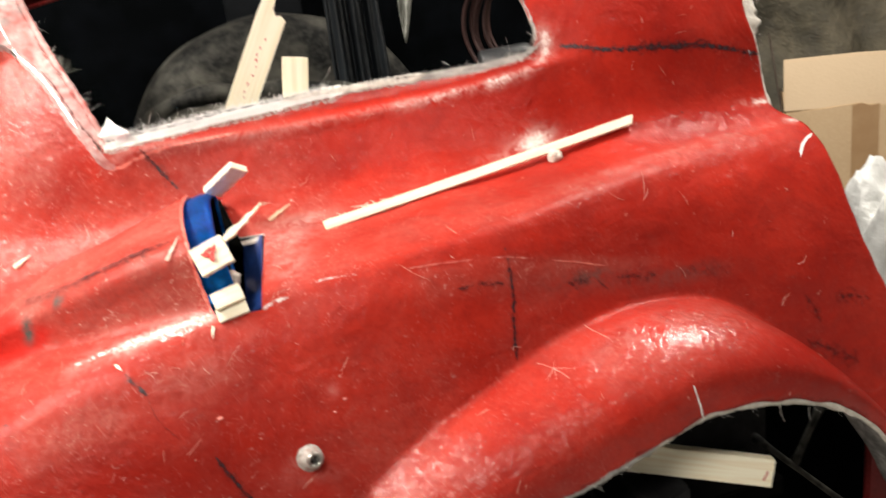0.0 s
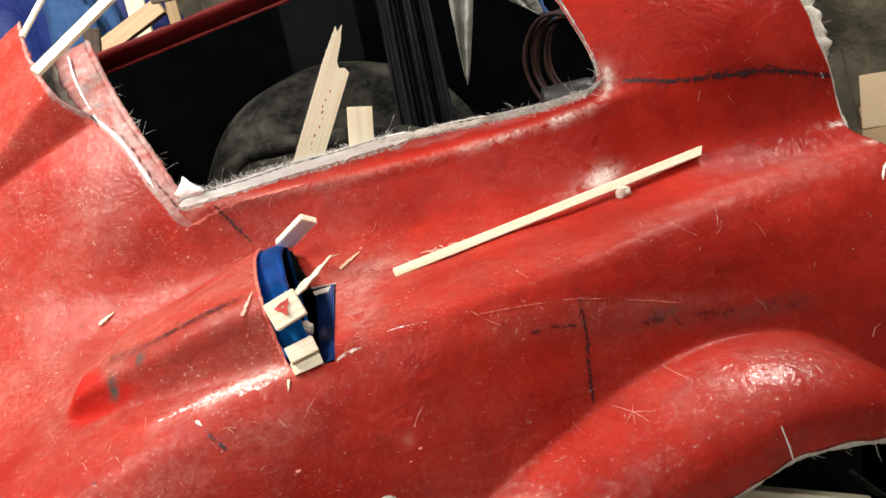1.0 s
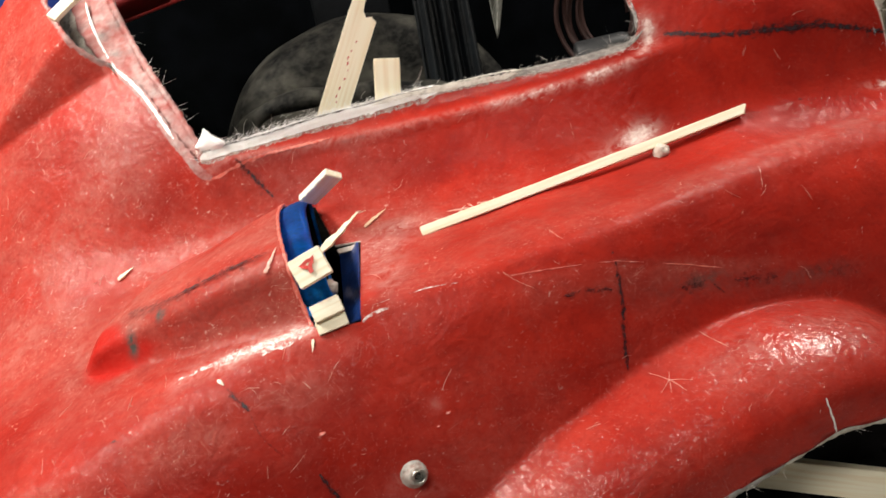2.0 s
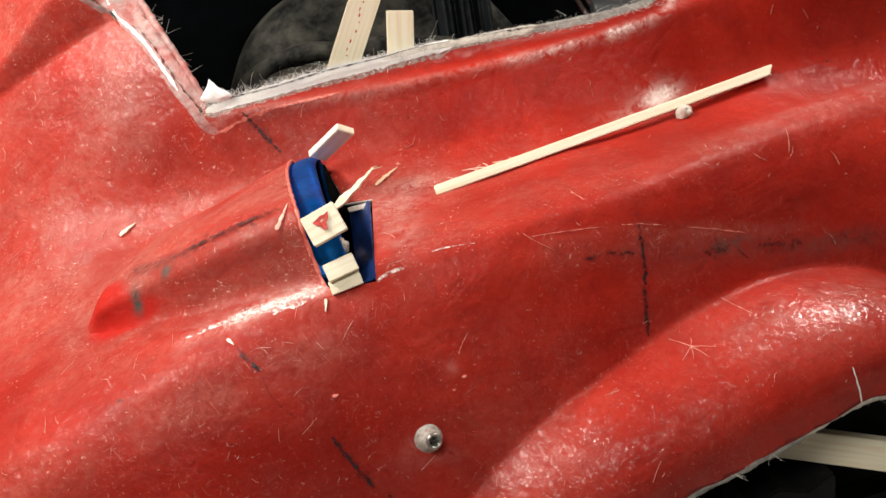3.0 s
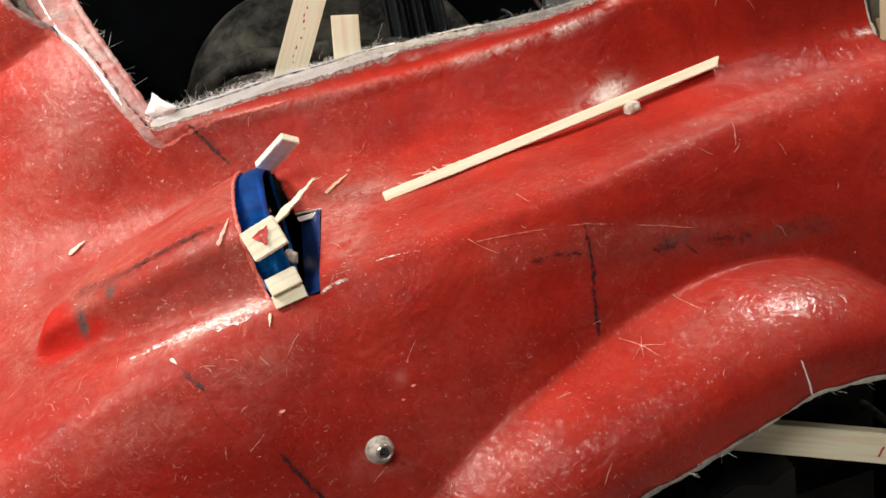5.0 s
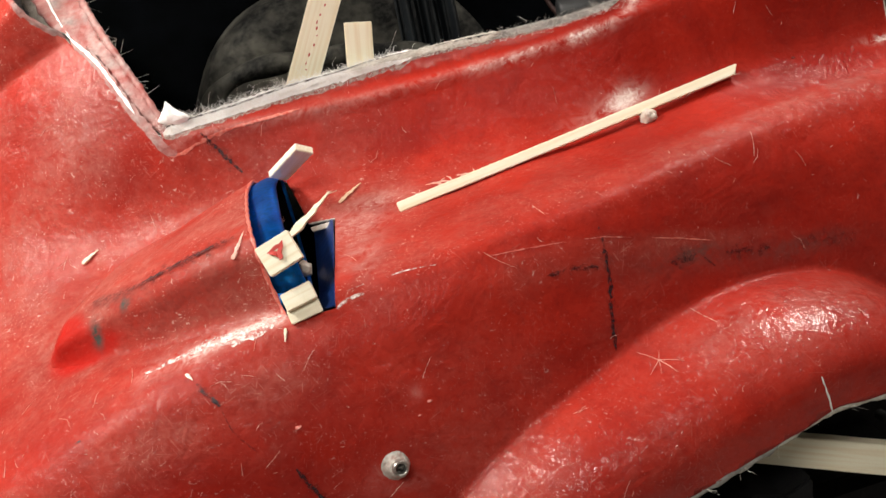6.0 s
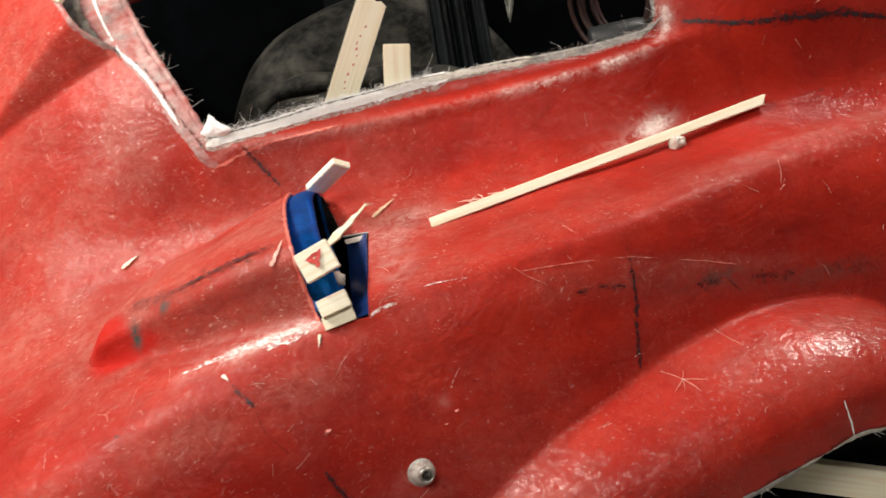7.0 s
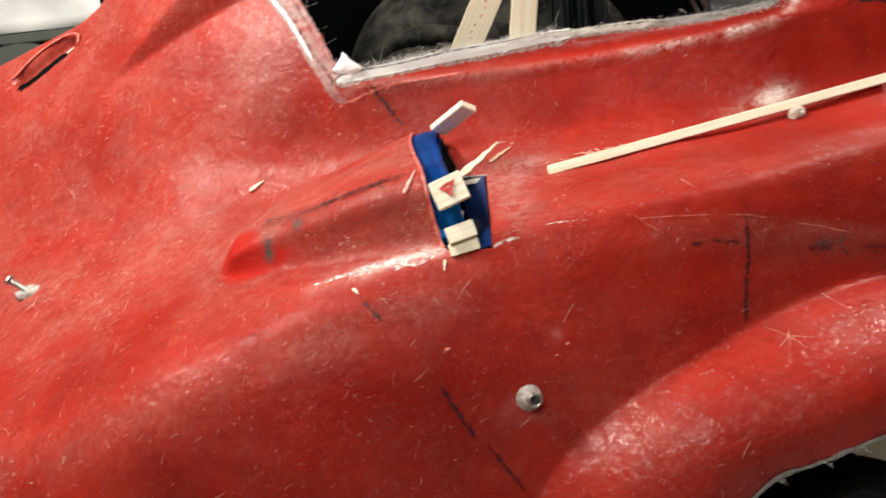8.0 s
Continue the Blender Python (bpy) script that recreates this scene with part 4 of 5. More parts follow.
    along_shell(points, half, LIFT, "marker_line", MARKER_FAINT if faint else MARKER, SKIN, 0.8, label, 0.003, blister)
    if smudge:
        along_shell(points, half * smudge, LIFT * 0.7, "marker_smear", MARKER_SMUDGE, SKIN, 0.9, "", 0.004, blister)


marker([(0.738, 1.776), (0.79, 1.755), (0.838, 1.740), (0.927, 1.728), (1.013, 1.722), (1.126, 1.704)], 0.0032, "wavy black marker line")
marker([(0.87, 1.738), (0.94, 1.732), (1.02, 1.727)], 0.003, "smudged black marker line", True)
marker([(0.500, 1.386), (0.499, 1.372), (0.497, 1.341), (0.487, 1.295), (0.4805, 1.250)], 0.0024, "black marker line down the flank")
marker([(0.500, 1.400), (0.499, 1.396)], 0.002, smudge=0)
marker([(0.412, 1.356), (0.445, 1.357), (0.485, 1.352)], 0.002, "faint black marker dash", True)
marker([(0.585, 1.337), (0.60, 1.337), (0.63, 1.340)], 0.0035, "smudged black marker dash", True, 3.0)
marker([(0.675, 1.335), (0.70, 1.333), (0.745, 1.328)], 0.0035, "smudged black marker dash", True, 3.0)
marker([(0.640, 1.335), (0.655, 1.320)], 0.0016, "", True)
along_shell([(0.79, 1.326), (0.84, 1.322), (0.89, 1.316)], 0.008, LIFT, "marker_smear", MARKER_SMUDGE, SKIN, 0.9, "grey smudge of rubbed ink")
marker([(-0.052, 1.343), (-0.045, 1.328), (-0.030, 1.308)], 0.0026, "short thick marker dash")
marker([(-0.030, 1.306), (-0.022, 1.275), (0.0, 1.245)], 0.0008, "faint thin marker line", True, 0)
marker([(0.038, 1.216), (0.0466, 1.197), (0.0585, 1.178), (0.0753, 1.150)], 0.0024, "black marker line down the flank")
marker([(0.090, 1.139), (0.112, 1.110), (0.134, 1.078)], 0.0020, "black marker line down the flank")
marker([(-0.0062, 1.8123), (0.0061, 1.7952), (0.0206, 1.776), (0.0411, 1.7464)], 0.0024, "black marker dash under the window corner", False, 2.6)
marker([(-0.200, 1.547), (-0.152, 1.531), (-0.103, 1.523), (-0.070, 1.522), (-0.030, 1.520), (0.004, 1.521), (0.034, 1.519)], 0.0036, "faint black marker line along the blister", True, 3.2, True)
marker([(-0.110, 1.525), (-0.070, 1.5225), (-0.03, 1.520), (0.002, 1.521)], 0.0026, "", False, 3.4, True)
marker([(0.934, 1.625), (0.940, 1.624)], 0.003, smudge=0)
marker([(1.023, 1.255), (1.035, 1.233), (1.044, 1.210)], 0.0030, "smudged dark stroke near the tail", True, 3.0)
marker([(1.083, 1.240), (1.116, 1.239), (1.156, 1.227)], 0.0036, "smudged dark stroke near the tail", True, 3.0)
marker([(1.011, 1.190), (1.054, 1.166), (1.107, 1.137)], 0.0060, "broad dark smear near the tail", True, 2.2)
marker([(-0.210, 1.318), (-0.203, 1.320)], 0.003, smudge=0)
for lap in (((0.344, 1.398), (0.40, 1.395), (0.45, 1.391)), ((0.475, 1.389), (0.50, 1.386), (0.54, 1.378)), ((0.57, 1.372), (0.62, 1.362), (0.66, 1.353))):
    along_shell(lap, 0.0006, 0.0006, "lap_edge", LAP, SKIN, 1.2, "pale lap edge of the laminate")
along_shell([(0.689, 1.128), (0.693, 1.112), (0.697, 1.100), (0.700, 1.088)], 0.0016, LIFT, "crack_line", FIBRE, SKIN, 0.6, "white crack over the wheel-arch lip")
along_shell([(1.098, 1.478), (1.112, 1.497), (1.135, 1.515), (1.155, 1.525)], 0.0022, LIFT, "crack_line", FIBRE, SKIN, 0.6, "white crack near the tail edge")

# chalky sanded ridges
for ridge, half in ((((-0.120, 1.388), (-0.085, 1.392), (-0.050, 1.396)), 0.0035), (((-0.070, 1.394), (-0.035, 1.399), (-0.004, 1.3985), (0.026, 1.3975), (0.054, 1.402), (0.066, 1.405)), 0.0070), (((-0.02, 1.392), (0.02, 1.389), (0.055, 1.393)), 0.009), (((0.205, 1.411), (0.24, 1.411), (0.275, 1.406)), 0.0009), (((0.155, 1.409), (0.18, 1.411)), 0.0006), (((0.137, 1.386), (0.15, 1.394), (0.175, 1.397)), 0.004)):
    along_shell(ridge, half, 0.0010, "chalk_ridge", CHALK, SKIN, 0.45, "white sanded ridge in the red skin", 0.005)

# glass strands in and on the skin
tries = []
for k in range(480):
    a, b = rng.uniform(-0.9, 1.12 if k % 2 else 0.1), rng.uniform(1.02, 2.0)
    ang, length = rng.uniform(0, math.pi), rng.choice((0.003, 0.004, 0.005, 0.006, 0.009, 0.014, 0.026))
    da, db, bow = length * math.cos(ang), length * math.sin(ang), rng.uniform(-0.2, 0.2)
    tries.append(((a, b), (a + da / 2 - db * bow, b + db / 2 + da * bow), (a + da, b + db)))
tries = np.array(tries)
good = inside(outer, tries[:, 0]) & inside(outer, tries[:, 2])
for end in (0, 2):
    good &= ~inside(blister, tries[:, end]) & ~inside(duct_hole, tries[:, end])
tries = tries[good]
lifted = place(tries[..., 0], tries[..., 1], shell(tries[..., 0], tries[..., 1]) + np.array((0.0005, 0.0012, 0.0008)))
items = [tuple(row) for row in lifted]
strands("glass_strand", items, 0.00024, FIBRE_SKIN, "pale glass strands caught in the red resin", body)
items = []
for star_a, star_b, count, reach in ((0.521, 1.216, 6, 0.03), (-0.67, 1.565, 6, 0.035), (0.302, 1.593, 7, 0.02), (0.089, 1.633, 5, 0.02), (0.048, 1.644, 4, 0.02)):
    for _ in range(count):
        ang = rng.uniform(0, 2 * math.pi)
        r = rng.uniform(0.5, 1) * reach
        a2, b2 = star_a + r * math.cos(ang), star_b + r * math.sin(ang)
        items.append((on_shell(star_a, star_b, 0.001), on_shell((star_a + a2) / 2, (star_b + b2) / 2, 0.003), on_shell(a2, b2, 0.001)))
strands("glass_strand", items, 0.00028, FIBRE_SKIN, "pale splayed glass strands", body)
items = []
for a1, b1, a2, b2 in ((0.078, 1.322, 0.097, 1.344), (0.339, 1.404, 0.375, 1.374), (0.774, 1.489, 0.761, 1.450), (0.565, 1.709, 0.564, 1.684), (0.429, 1.462, 0.436, 1.435), (0.910, 1.704, 0.919, 1.689), (0.218, 1.277, 0.237, 1.300), (0.601, 1.278, 0.615, 1.237), (0.394, 1.186, 0.414, 1.187)):
    bow = 0.08 * (a2 - a1)
    chain = [on_shell(a1 + (a2 - a1) * f - 4 * bow * f * (1 - f), b1 + (b2 - b1) * f + 0.3 * bow * f * (1 - f), 0.0012) for f in (0, 0.25, 0.5, 0.75, 1)]
    items += [(chain[0], chain[1], chain[2]), (chain[2], chain[3], chain[4])]
strands("glass_strand", items, 0.00027, FIBRE_SKIN, "long pale glass hairs lying on the skin", body)
items = []
edge_pts = spline(WINDOW_BOTTOM[:10], 0.004)
for k in range(4200):
    p = edge_pts[rng.randrange(len(edge_pts))]
    if p[0] > 0.34 and rng.random() < 0.72:
        continue
    base = on_shell(p[0], p[1] + rng.uniform(-0.014, 0.004), 0.004)
    reach = rng.choice((0.014, 0.022, 0.036)) if k % 16 == 0 else rng.uniform(0.003, 0.010)
    d = Vector(tuple(rng.gauss(0, 0.9) * AX + rng.uniform(0.0, 1.0) * BX + rng.gauss(0.1, 0.6) * HX)).normalized()
    bend = Vector((rng.gauss(0, 1), rng.gauss(0, 1), rng.gauss(0, 1))) * reach * 0.22
    items.append((base, base + d * reach * 0.5 + bend, base + d * reach))
for _ in range(30):
    k = rng.random()
    b = 1.86 + 0.32 * k
    a = -0.065 - 0.11 * k
    base = Vector(tuple(a * AX + b * BX + (float(profile(np.array([a]), np.array([b]))[0]) - 0.012) * HX))
    d = Vector(tuple(rng.uniform(0.3, 1) * AX + rng.gauss(0, 0.5) * BX + rng.gauss(0, 0.4) * HX)).normalized()
    reach = rng.uniform(0.006, 0.034)
    items.append((base, base + d * reach * 0.5, base + d * reach))
for _ in range(40):
    p = ARCH_EDGE[rng.randrange(5, 17)]
    base = on_shell(p[0], p[1], -0.002)
    d = Vector((rng.gauss(0, 0.6), rng.gauss(0, 0.4), -rng.uniform(0.2, 1))).normalized()
    reach = rng.uniform(0.006, 0.03)
    items.append((base, base + d * reach * 0.6, base + d * reach + Vector((0.004, 0, 0))))
tail_pts = spline([(1.105, 1.70), (1.112, 1.75), (1.112, 1.81), (1.100, 1.87), (1.080, 2.0), (1.055, 2.14)], 0.005)
for _ in range(420):
    q = tail_pts[min(len(tail_pts) - 1, int(len(tail_pts) * rng.random() ** 0.7))]
    base = on_shell(q[0] + rng.uniform(-0.004, 0.012), q[1], rng.uniform(-0.020, 0.0))
    d = Vector(tuple(rng.gauss(0.25, 0.35) * AX + rng.gauss(-0.8, 0.5) * BX + rng.gauss(-0.1, 0.3) * HX)).normalized()
    reach = rng.uniform(0.008, 0.034)
    items.append((base, base + d * reach * 0.5 + Vector((rng.gauss(0, 0.002), rng.gauss(0, 0.002), 0)), base + d * reach))
rail_low, rail_high = Vector(RAIL[0]), Vector(RAIL[1])
for _ in range(260):
    base = rail_low.lerp(rail_high, rng.random()) + Vector((0, 0.02, 0.034 + rng.uniform(0, 0.006)))
    d = Vector((rng.gauss(0, 0.8), rng.gauss(0, 0.3), rng.uniform(0.1, 0.8))).normalized()
    reach = rng.uniform(0.004, 0.016)
    items.append((base, base + d * reach * 0.5, base + d * reach))
strands("glass_fringe", items, 0.00018, FIBRE, "stray white glass strands along the cut edges", body)


# ---- blue duct in the intake ----
duct = tagged(new("air_duct"), "glossy metallic-blue plastic air duct wedged in the intake", "air duct")


def duct_loop():
    """The collar's outline across the intake: the arch under the blister, closed by a deep return."""
    v = np.linspace(0.02, 0.97, 44)
    a = pchip((0.0, 0.2, 0.58, 0.8, 1.0), (0.072, 0.060, 0.052, 0.051, 0.064), v)
    b = 1.402 + 0.325 * v
    h = shell(a, b) + scoop(a, b)
    low, high = (a[0], b[0], h[0]), (a[-1], b[-1], h[-1])
    slack = 1 - 0.85 * smooth(0.35, 0.95, v)
    back = []
    for f in np.linspace(0, 1, 22)[1:-1]:
        g = 1 - f
        q = [g**3 * high[k] + 3 * g * g * f * (high[k] + (0.0, -0.03, -0.15)[k]) + 3 * g * f * f * (low[k] + (0.0, 0.03, -0.14)[k]) + f**3 * low[k] for k in range(3)]
        back.append(q)
    return np.vstack([np.stack([a, b, h], 1), np.array(back)]), np.concatenate([slack, np.linspace(slack[-1], 1, len(back))])


def duct_ring(name, section, mat, label, cap=None):
    """Sweeps (depth along the car, offset across the wall) round the collar's outline."""
    loop, slack = duct_loop()
    n, m = len(loop), len(section)
    verts = []
    for i in range(n):
        t = loop[(i + 1) % n] - loop[i - 1]
        nb, nh = -t[2] / math.hypot(t[1], t[2]), t[1] / math.hypot(t[1], t[2])
        for depth, wall in section:
            off = (wall + 0.0195) - 0.0195 * slack[i]
            verts.append((loop[i, 0] + depth) * AX + (loop[i, 1] + nb * off) * BX + (loop[i, 2] + nh * off) * HX)
    last = m if cap is None else m - 1
    faces = [(i * m + j, i * m + (j + 1) % m, ((i + 1) % n) * m + (j + 1) % m, ((i + 1) % n) * m + j) for i in range(n) for j in range(last)]
    if cap is not None:
        faces.append(tuple(i * m + cap for i in range(n)))
    return raw_part(name, verts, faces, mat, duct, label)


duct_ring("duct_collar", ((-0.030, -0.034), (-0.004, -0.026), (0.004, -0.0232), (0.012, -0.0208), (0.020, -0.0196), (0.028, -0.0197), (0.0350, -0.0210), (0.0400, -0.0232), (0.0412, -0.0246), (0.0400, -0.0256), (0.0, -0.0268), (-0.030, -0.037)), BLUE, "arched metallic-blue collar")
# Black lining and cap put the shade inside the collar.
duct_ring("duct_liner", ((0.036, -0.0258), (0.0, -0.0280), (-0.034, -0.039)), HOLE, "black lining for the shade inside the collar", 2)


def panel(name, corners, thick, mat, parent, label=""):
    """A flat plate through four corners, with eased edges."""
    c = [Vector(q) for q in corners]
    normal = (c[1] - c[0]).cross(c[3] - c[0]).normalized() * thick
    bm = bmesh.new()
    top = [bm.verts.new(q) for q in c]
    low = [bm.verts.new(q - normal) for q in c]
    bm.faces.new(top)
    bm.faces.new(low[::-1])
    for k in range(4):
        bm.faces.new((top[k], low[k], low[(k + 1) % 4], top[(k + 1) % 4]))
    bmesh.ops.bevel(bm, geom=list(bm.edges), offset=min(0.001, thick * 0.3), segments=1, affect="EDGES")
    return part(name, bm, mat, parent, label, False)


# The duct walls use a darker blue than the collar.
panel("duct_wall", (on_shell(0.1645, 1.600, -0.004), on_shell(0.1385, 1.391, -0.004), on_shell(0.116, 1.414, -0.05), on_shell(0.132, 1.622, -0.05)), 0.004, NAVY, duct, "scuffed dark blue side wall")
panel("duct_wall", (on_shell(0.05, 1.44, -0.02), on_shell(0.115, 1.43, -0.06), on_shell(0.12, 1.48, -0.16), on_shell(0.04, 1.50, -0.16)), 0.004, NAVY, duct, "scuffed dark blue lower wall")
panel("duct_lip", (on_shell(0.127, 1.602, -0.009), on_shell(0.1650, 1.599, -0.006), on_shell(0.1635, 1.590, -0.014), on_shell(0.129, 1.594, -0.016)), 0.003, RESIN, duct, "pale strip under the opening's edge")


def block(name, centre, x_axis, normal, size, mat, label, category="wedge"):
    ob = part(name, beam(size, 0.0008, cuts=3), mat, smooth_faces=False)
    x = Vector(x_axis).normalized()
    z = (Vector(normal) - x * Vector(normal).dot(x)).normalized()
    m = Matrix((x, z.cross(x), z)).transposed().to_4x4()
    m.translation = Vector(centre)
    ob.matrix_world = m
    return tagged(ob, label, category, "wedges in the intake")


FACE = (0.22, -0.86, 0.44)
wedge = block("wooden_wedge", (-0.3037, 0.9825, 1.0386), tuple(0.93 * AX + 0.30 * UP), FACE, (0.047, 0.040, 0.013), WOOD_PALE, "pale wooden wedge with a red painted mark on the blue duct")
bm = bmesh.new()
mark = [bm.verts.new((x, y, 0.0082 + 0.0002 * k)) for k, (x, y) in enumerate(((-0.012, 0.007), (-0.006, 0.0085), (0.001, 0.0105), (0.007, 0.0095), (0.013, 0.0115), (0.010, 0.004), (0.0045, -0.001), (0.003, -0.008), (-0.002, -0.0095), (-0.0035, -0.002), (-0.008, 0.002)))]
gap = [bm.verts.new((0.45 * x, 0.45 * y + 0.0022, 0.0083)) for x, y in ((-0.006, 0.0055), (-0.004, 0.0062), (0.001, 0.0072), (0.0055, 0.0068), (0.0075, 0.0066), (0.006, 0.0045), (0.0025, 0.0022), (0.0012, 0.0004), (-0.0008, 0.0006), (-0.0024, 0.0022), (-0.0045, 0.004))]
for k in range(11):
    j = (k + 1) % 11
    bm.faces.new((mark[k], mark[j], gap[j], gap[k]))
part("painted_mark", bm, RED_INK, wedge, "smeared red painted mark", False)
block("wooden_wedge", (-0.2906, 0.9732, 0.9817), tuple(0.95 * AX + 0.22 * UP), FACE, (0.041, 0.023, 0.012), WOOD_PALE, "pale wooden wedge with chipped edges under the duct collar")
block("wooden_wedge", (-0.289, 0.9749, 0.9591), tuple(0.96 * AX + 0.17 * UP), (0.25, -0.85, 0.46), (0.042, 0.018, 0.014), WOOD, "yellowish wooden wedge at the bottom of the opening")

# ---- loose sticks on the body ----
BOARD_LOW, BOARD_HIGH = (-0.4039, 1.2608, 1.0642), (-0.3363, 1.2322, 1.1084)
stick("wooden_board", BOARD_LOW, BOARD_HIGH, 0.031, 0.012, WOOD_PALE, (0.535, -0.73, -0.31), "short pale board leaning behind the intake", "board")
stick("wooden_batten", on_shell(0.2629, 1.5677, 0.006), on_shell(0.834, 1.628, 0.009), 0.016, 0.010, WOOD, tuple(HX * 0.8 - BX * 0.25), "long thin pale wooden batten lying on the shelf", "batten", -0.002, 0.01)


def spike(name, start, end, wide, mat, label, seed=1.0, flat=0.45, fray=0):
    """A split-off sliver of wood: flat, ragged along its sides, tapering to its tip."""
    start, end = Vector(start), Vector(end)
    m = aligned(start, end, tuple(HX - 0.2 * BX))
    m.translation = start
    long = (end - start).length
    verts, faces, n = [], [], 9
    for k in range(n + 1):
        f = k / n
        half = wide * (1 - 0.86 * f**1.3) * min(1.0, 0.55 + 2.5 * f)
        one = half * (1 + 0.6 * noise.noise(Vector((k * 0.9, seed, 0))))
        two = half * (1 + 0.6 * noise.noise(Vector((k * 0.9, seed, 7))))
        bow = 0.03 * long * math.sin(math.pi * f) * math.cos(seed)
        deep = half * flat * 2
        for y, z in ((-one, 0), (-one * 0.8, deep), (two * 0.7, deep * 0.9), (two, 0)):
            verts.append(m @ Vector((f * long, y + bow, z)))
    for k in range(n):
        for j in range(4):
            faces.append((4 * k + j, 4 * k + (j + 1) % 4, 4 * k + 4 + (j + 1) % 4, 4 * k + 4 + j))
    faces += [(3, 2, 1, 0), (4 * n, 4 * n + 1, 4 * n + 2, 4 * n + 3)]
    for k in range(fray):
        tip = m @ Vector((long * (1 + 0.05 * k), wide * (0.4 - 0.8 * k), wide * 0.3))
        base = len(verts)
        verts += [m @ Vector((long * 0.93, -0.0007, 0)), m @ Vector((long * 0.93, 0.0007, 0.0006)), tip, tip + Vector((0.0004, 0, 0.0006))]
        faces += [(base, base + 1, base + 3, base + 2)]
    return tagged(raw_part(name, verts, faces, mat, None, label, False), label, "splinter")


spike("wood_splinter", Vector((-0.300, 1.020, 1.047)), Vector((-0.249, 1.06, 1.086)), 0.0066, WOOD, "long pointed wood splinter stuck behind a wedge", 2.0, 0.4, 3)
spike("wood_splinter", on_shell(0.1805, 1.6353, 0.002), on_shell(0.2234, 1.6663, 0.003), 0.0042, WOOD_TAN, "small tan wood splinter on the red skin", 5.0, 0.45)
spike("wood_splinter", on_shell(-0.250, 1.688, 0.002), on_shell(-0.222, 1.706, 0.002), 0.0046, WOOD, "tiny pale wood chip on the red skin")
def on_blister(a, b, lift):
    aa, bb = np.array([float(a)]), np.array([float(b)])
    return Vector(place(aa, bb, shell(aa, bb) + scoop(aa, bb) + lift)[0])


for flake, (low_a, low_b, high_a, high_b, wide) in enumerate(((0.024, 1.486, 0.034, 1.500, 0.0036), (0.031, 1.496, 0.041, 1.512, 0.0030), (0.038, 1.506, 0.045, 1.524, 0.0018))):
    spike("resin_flake", on_blister(low_a, low_b, 0.0006), on_blister(high_a, high_b, 0.0012), wide, FIBRE_SKIN, "thin torn pinkish flake on the intake blister", 3.0 + flake, 0.12)
spike("wood_splinter", on_shell(0.068, 1.380, 0.001), on_shell(0.064, 1.362, 0.002), 0.0026, WOOD, "small wood fibre hanging below the opening")
spike("wood_splinter", on_shell(-0.063, 1.360, 0.002), on_shell(-0.056, 1.349, 0.002), 0.0028, WOOD_PALE, "tiny pale chip on the shoulder")
items = []
for _ in range(9):
    a0, b0 = rng.uniform(0.335, 0.40), rng.uniform(1.592, 1.606)
    a1, b1 = a0 + rng.uniform(-0.035, 0.02), b0 + rng.uniform(-0.004, 0.022)
    items.append((on_shell(a0, b0, 0.004), on_shell((a0 + a1) / 2, (b0 + b1) / 2, 0.009), on_shell(a1, b1, 0.006)))
strands("wood_shaving", items, 0.0011, FIBRE_SKIN, "thin pale shavings torn off the batten")


def blob(name, centre, size, mat, label, category, seed, normal=None):
    bm = bmesh.new()
    bmesh.ops.create_icosphere(bm, subdivisions=3, radius=1)
    for v in bm.verts:
        g = 1 + 0.35 * noise.noise(v.co * 1.8 + Vector((seed, 0, 0))) + 0.12 * noise.noise(v.co * 6 + Vector((0, seed, 0)))
        v.co = Vector((v.co.x * size[0], v.co.y * size[1], v.co.z * size[2])) * g
    ob = part(name, bm, mat)
    q = Vector(normal if normal is not None else HX).to_track_quat("Z", "Y").to_matrix().to_4x4()
    q.translation = Vector(centre)
    ob.matrix_world = q
    return tagged(ob, label, category)


LUMPS = ((0.219, 1.251, 0.0032), (0.202, 1.238, 0.0022), (0.053, 1.261, 0.0042))
blob("resin_blob", on_shell(0.104, 1.512, -0.030), (0.010, 0.013, 0.009), RESIN, "small grey resin lump between collar and duct wall", "resin blob", 4.0)
for lump_a, lump_b, lump in LUMPS:
    blob("resin_blob", on_shell(lump_a, lump_b, 0.0), (lump, lump * 0.8, lump * 0.14), LAP, "small hardened pinkish resin lump on the red flank", "resin blob", 30 * lump_a)
blob("resin_blob", on_shell(0.678, 1.594, 0.003), (0.013, 0.012, 0.016), RESIN, "hardened grey resin blob under the batten", "resin blob", 2.0)


def stud(name, a, b, lean, long, label):
    """A steel tube stud set in a collar of resin."""
    ob = tagged(new(name), label, "stud")
    n = Vector(tuple(lean)).normalized()
    m = n.to_track_quat("Z", "Y").to_matrix().to_4x4()
    m.translation = on_shell(a, b, 0.0)
    ob.matrix_world = m
    bm = bmesh.new()
    profile_pts = [(0.0215, -0.004), (0.0175, 0.001), (0.0145, 0.005), (0.0135, 0.009), (0.0118, 0.012)]
    rings = []
    for r, z in profile_pts:
        rings.append([bm.verts.new((r * (1 + 0.13 * noise.noise(Vector((3 * math.cos(k * 0.2618), 3 * math.sin(k * 0.2618), z * 60 + a)))) * math.cos(k * 0.2618), r * (1 + 0.10 * noise.noise(Vector((2 * math.cos(k * 0.2618), 3 * math.sin(k * 0.2618), z * 90)))) * math.sin(k * 0.2618), z)) for k in range(24)])
    for one, two in zip(rings[:-1], rings[1:]):
        for k in range(24):
            bm.faces.new((one[k], one[(k + 1) % 24], two[(k + 1) % 24], two[k]))
    bm.faces.new(rings[-1])
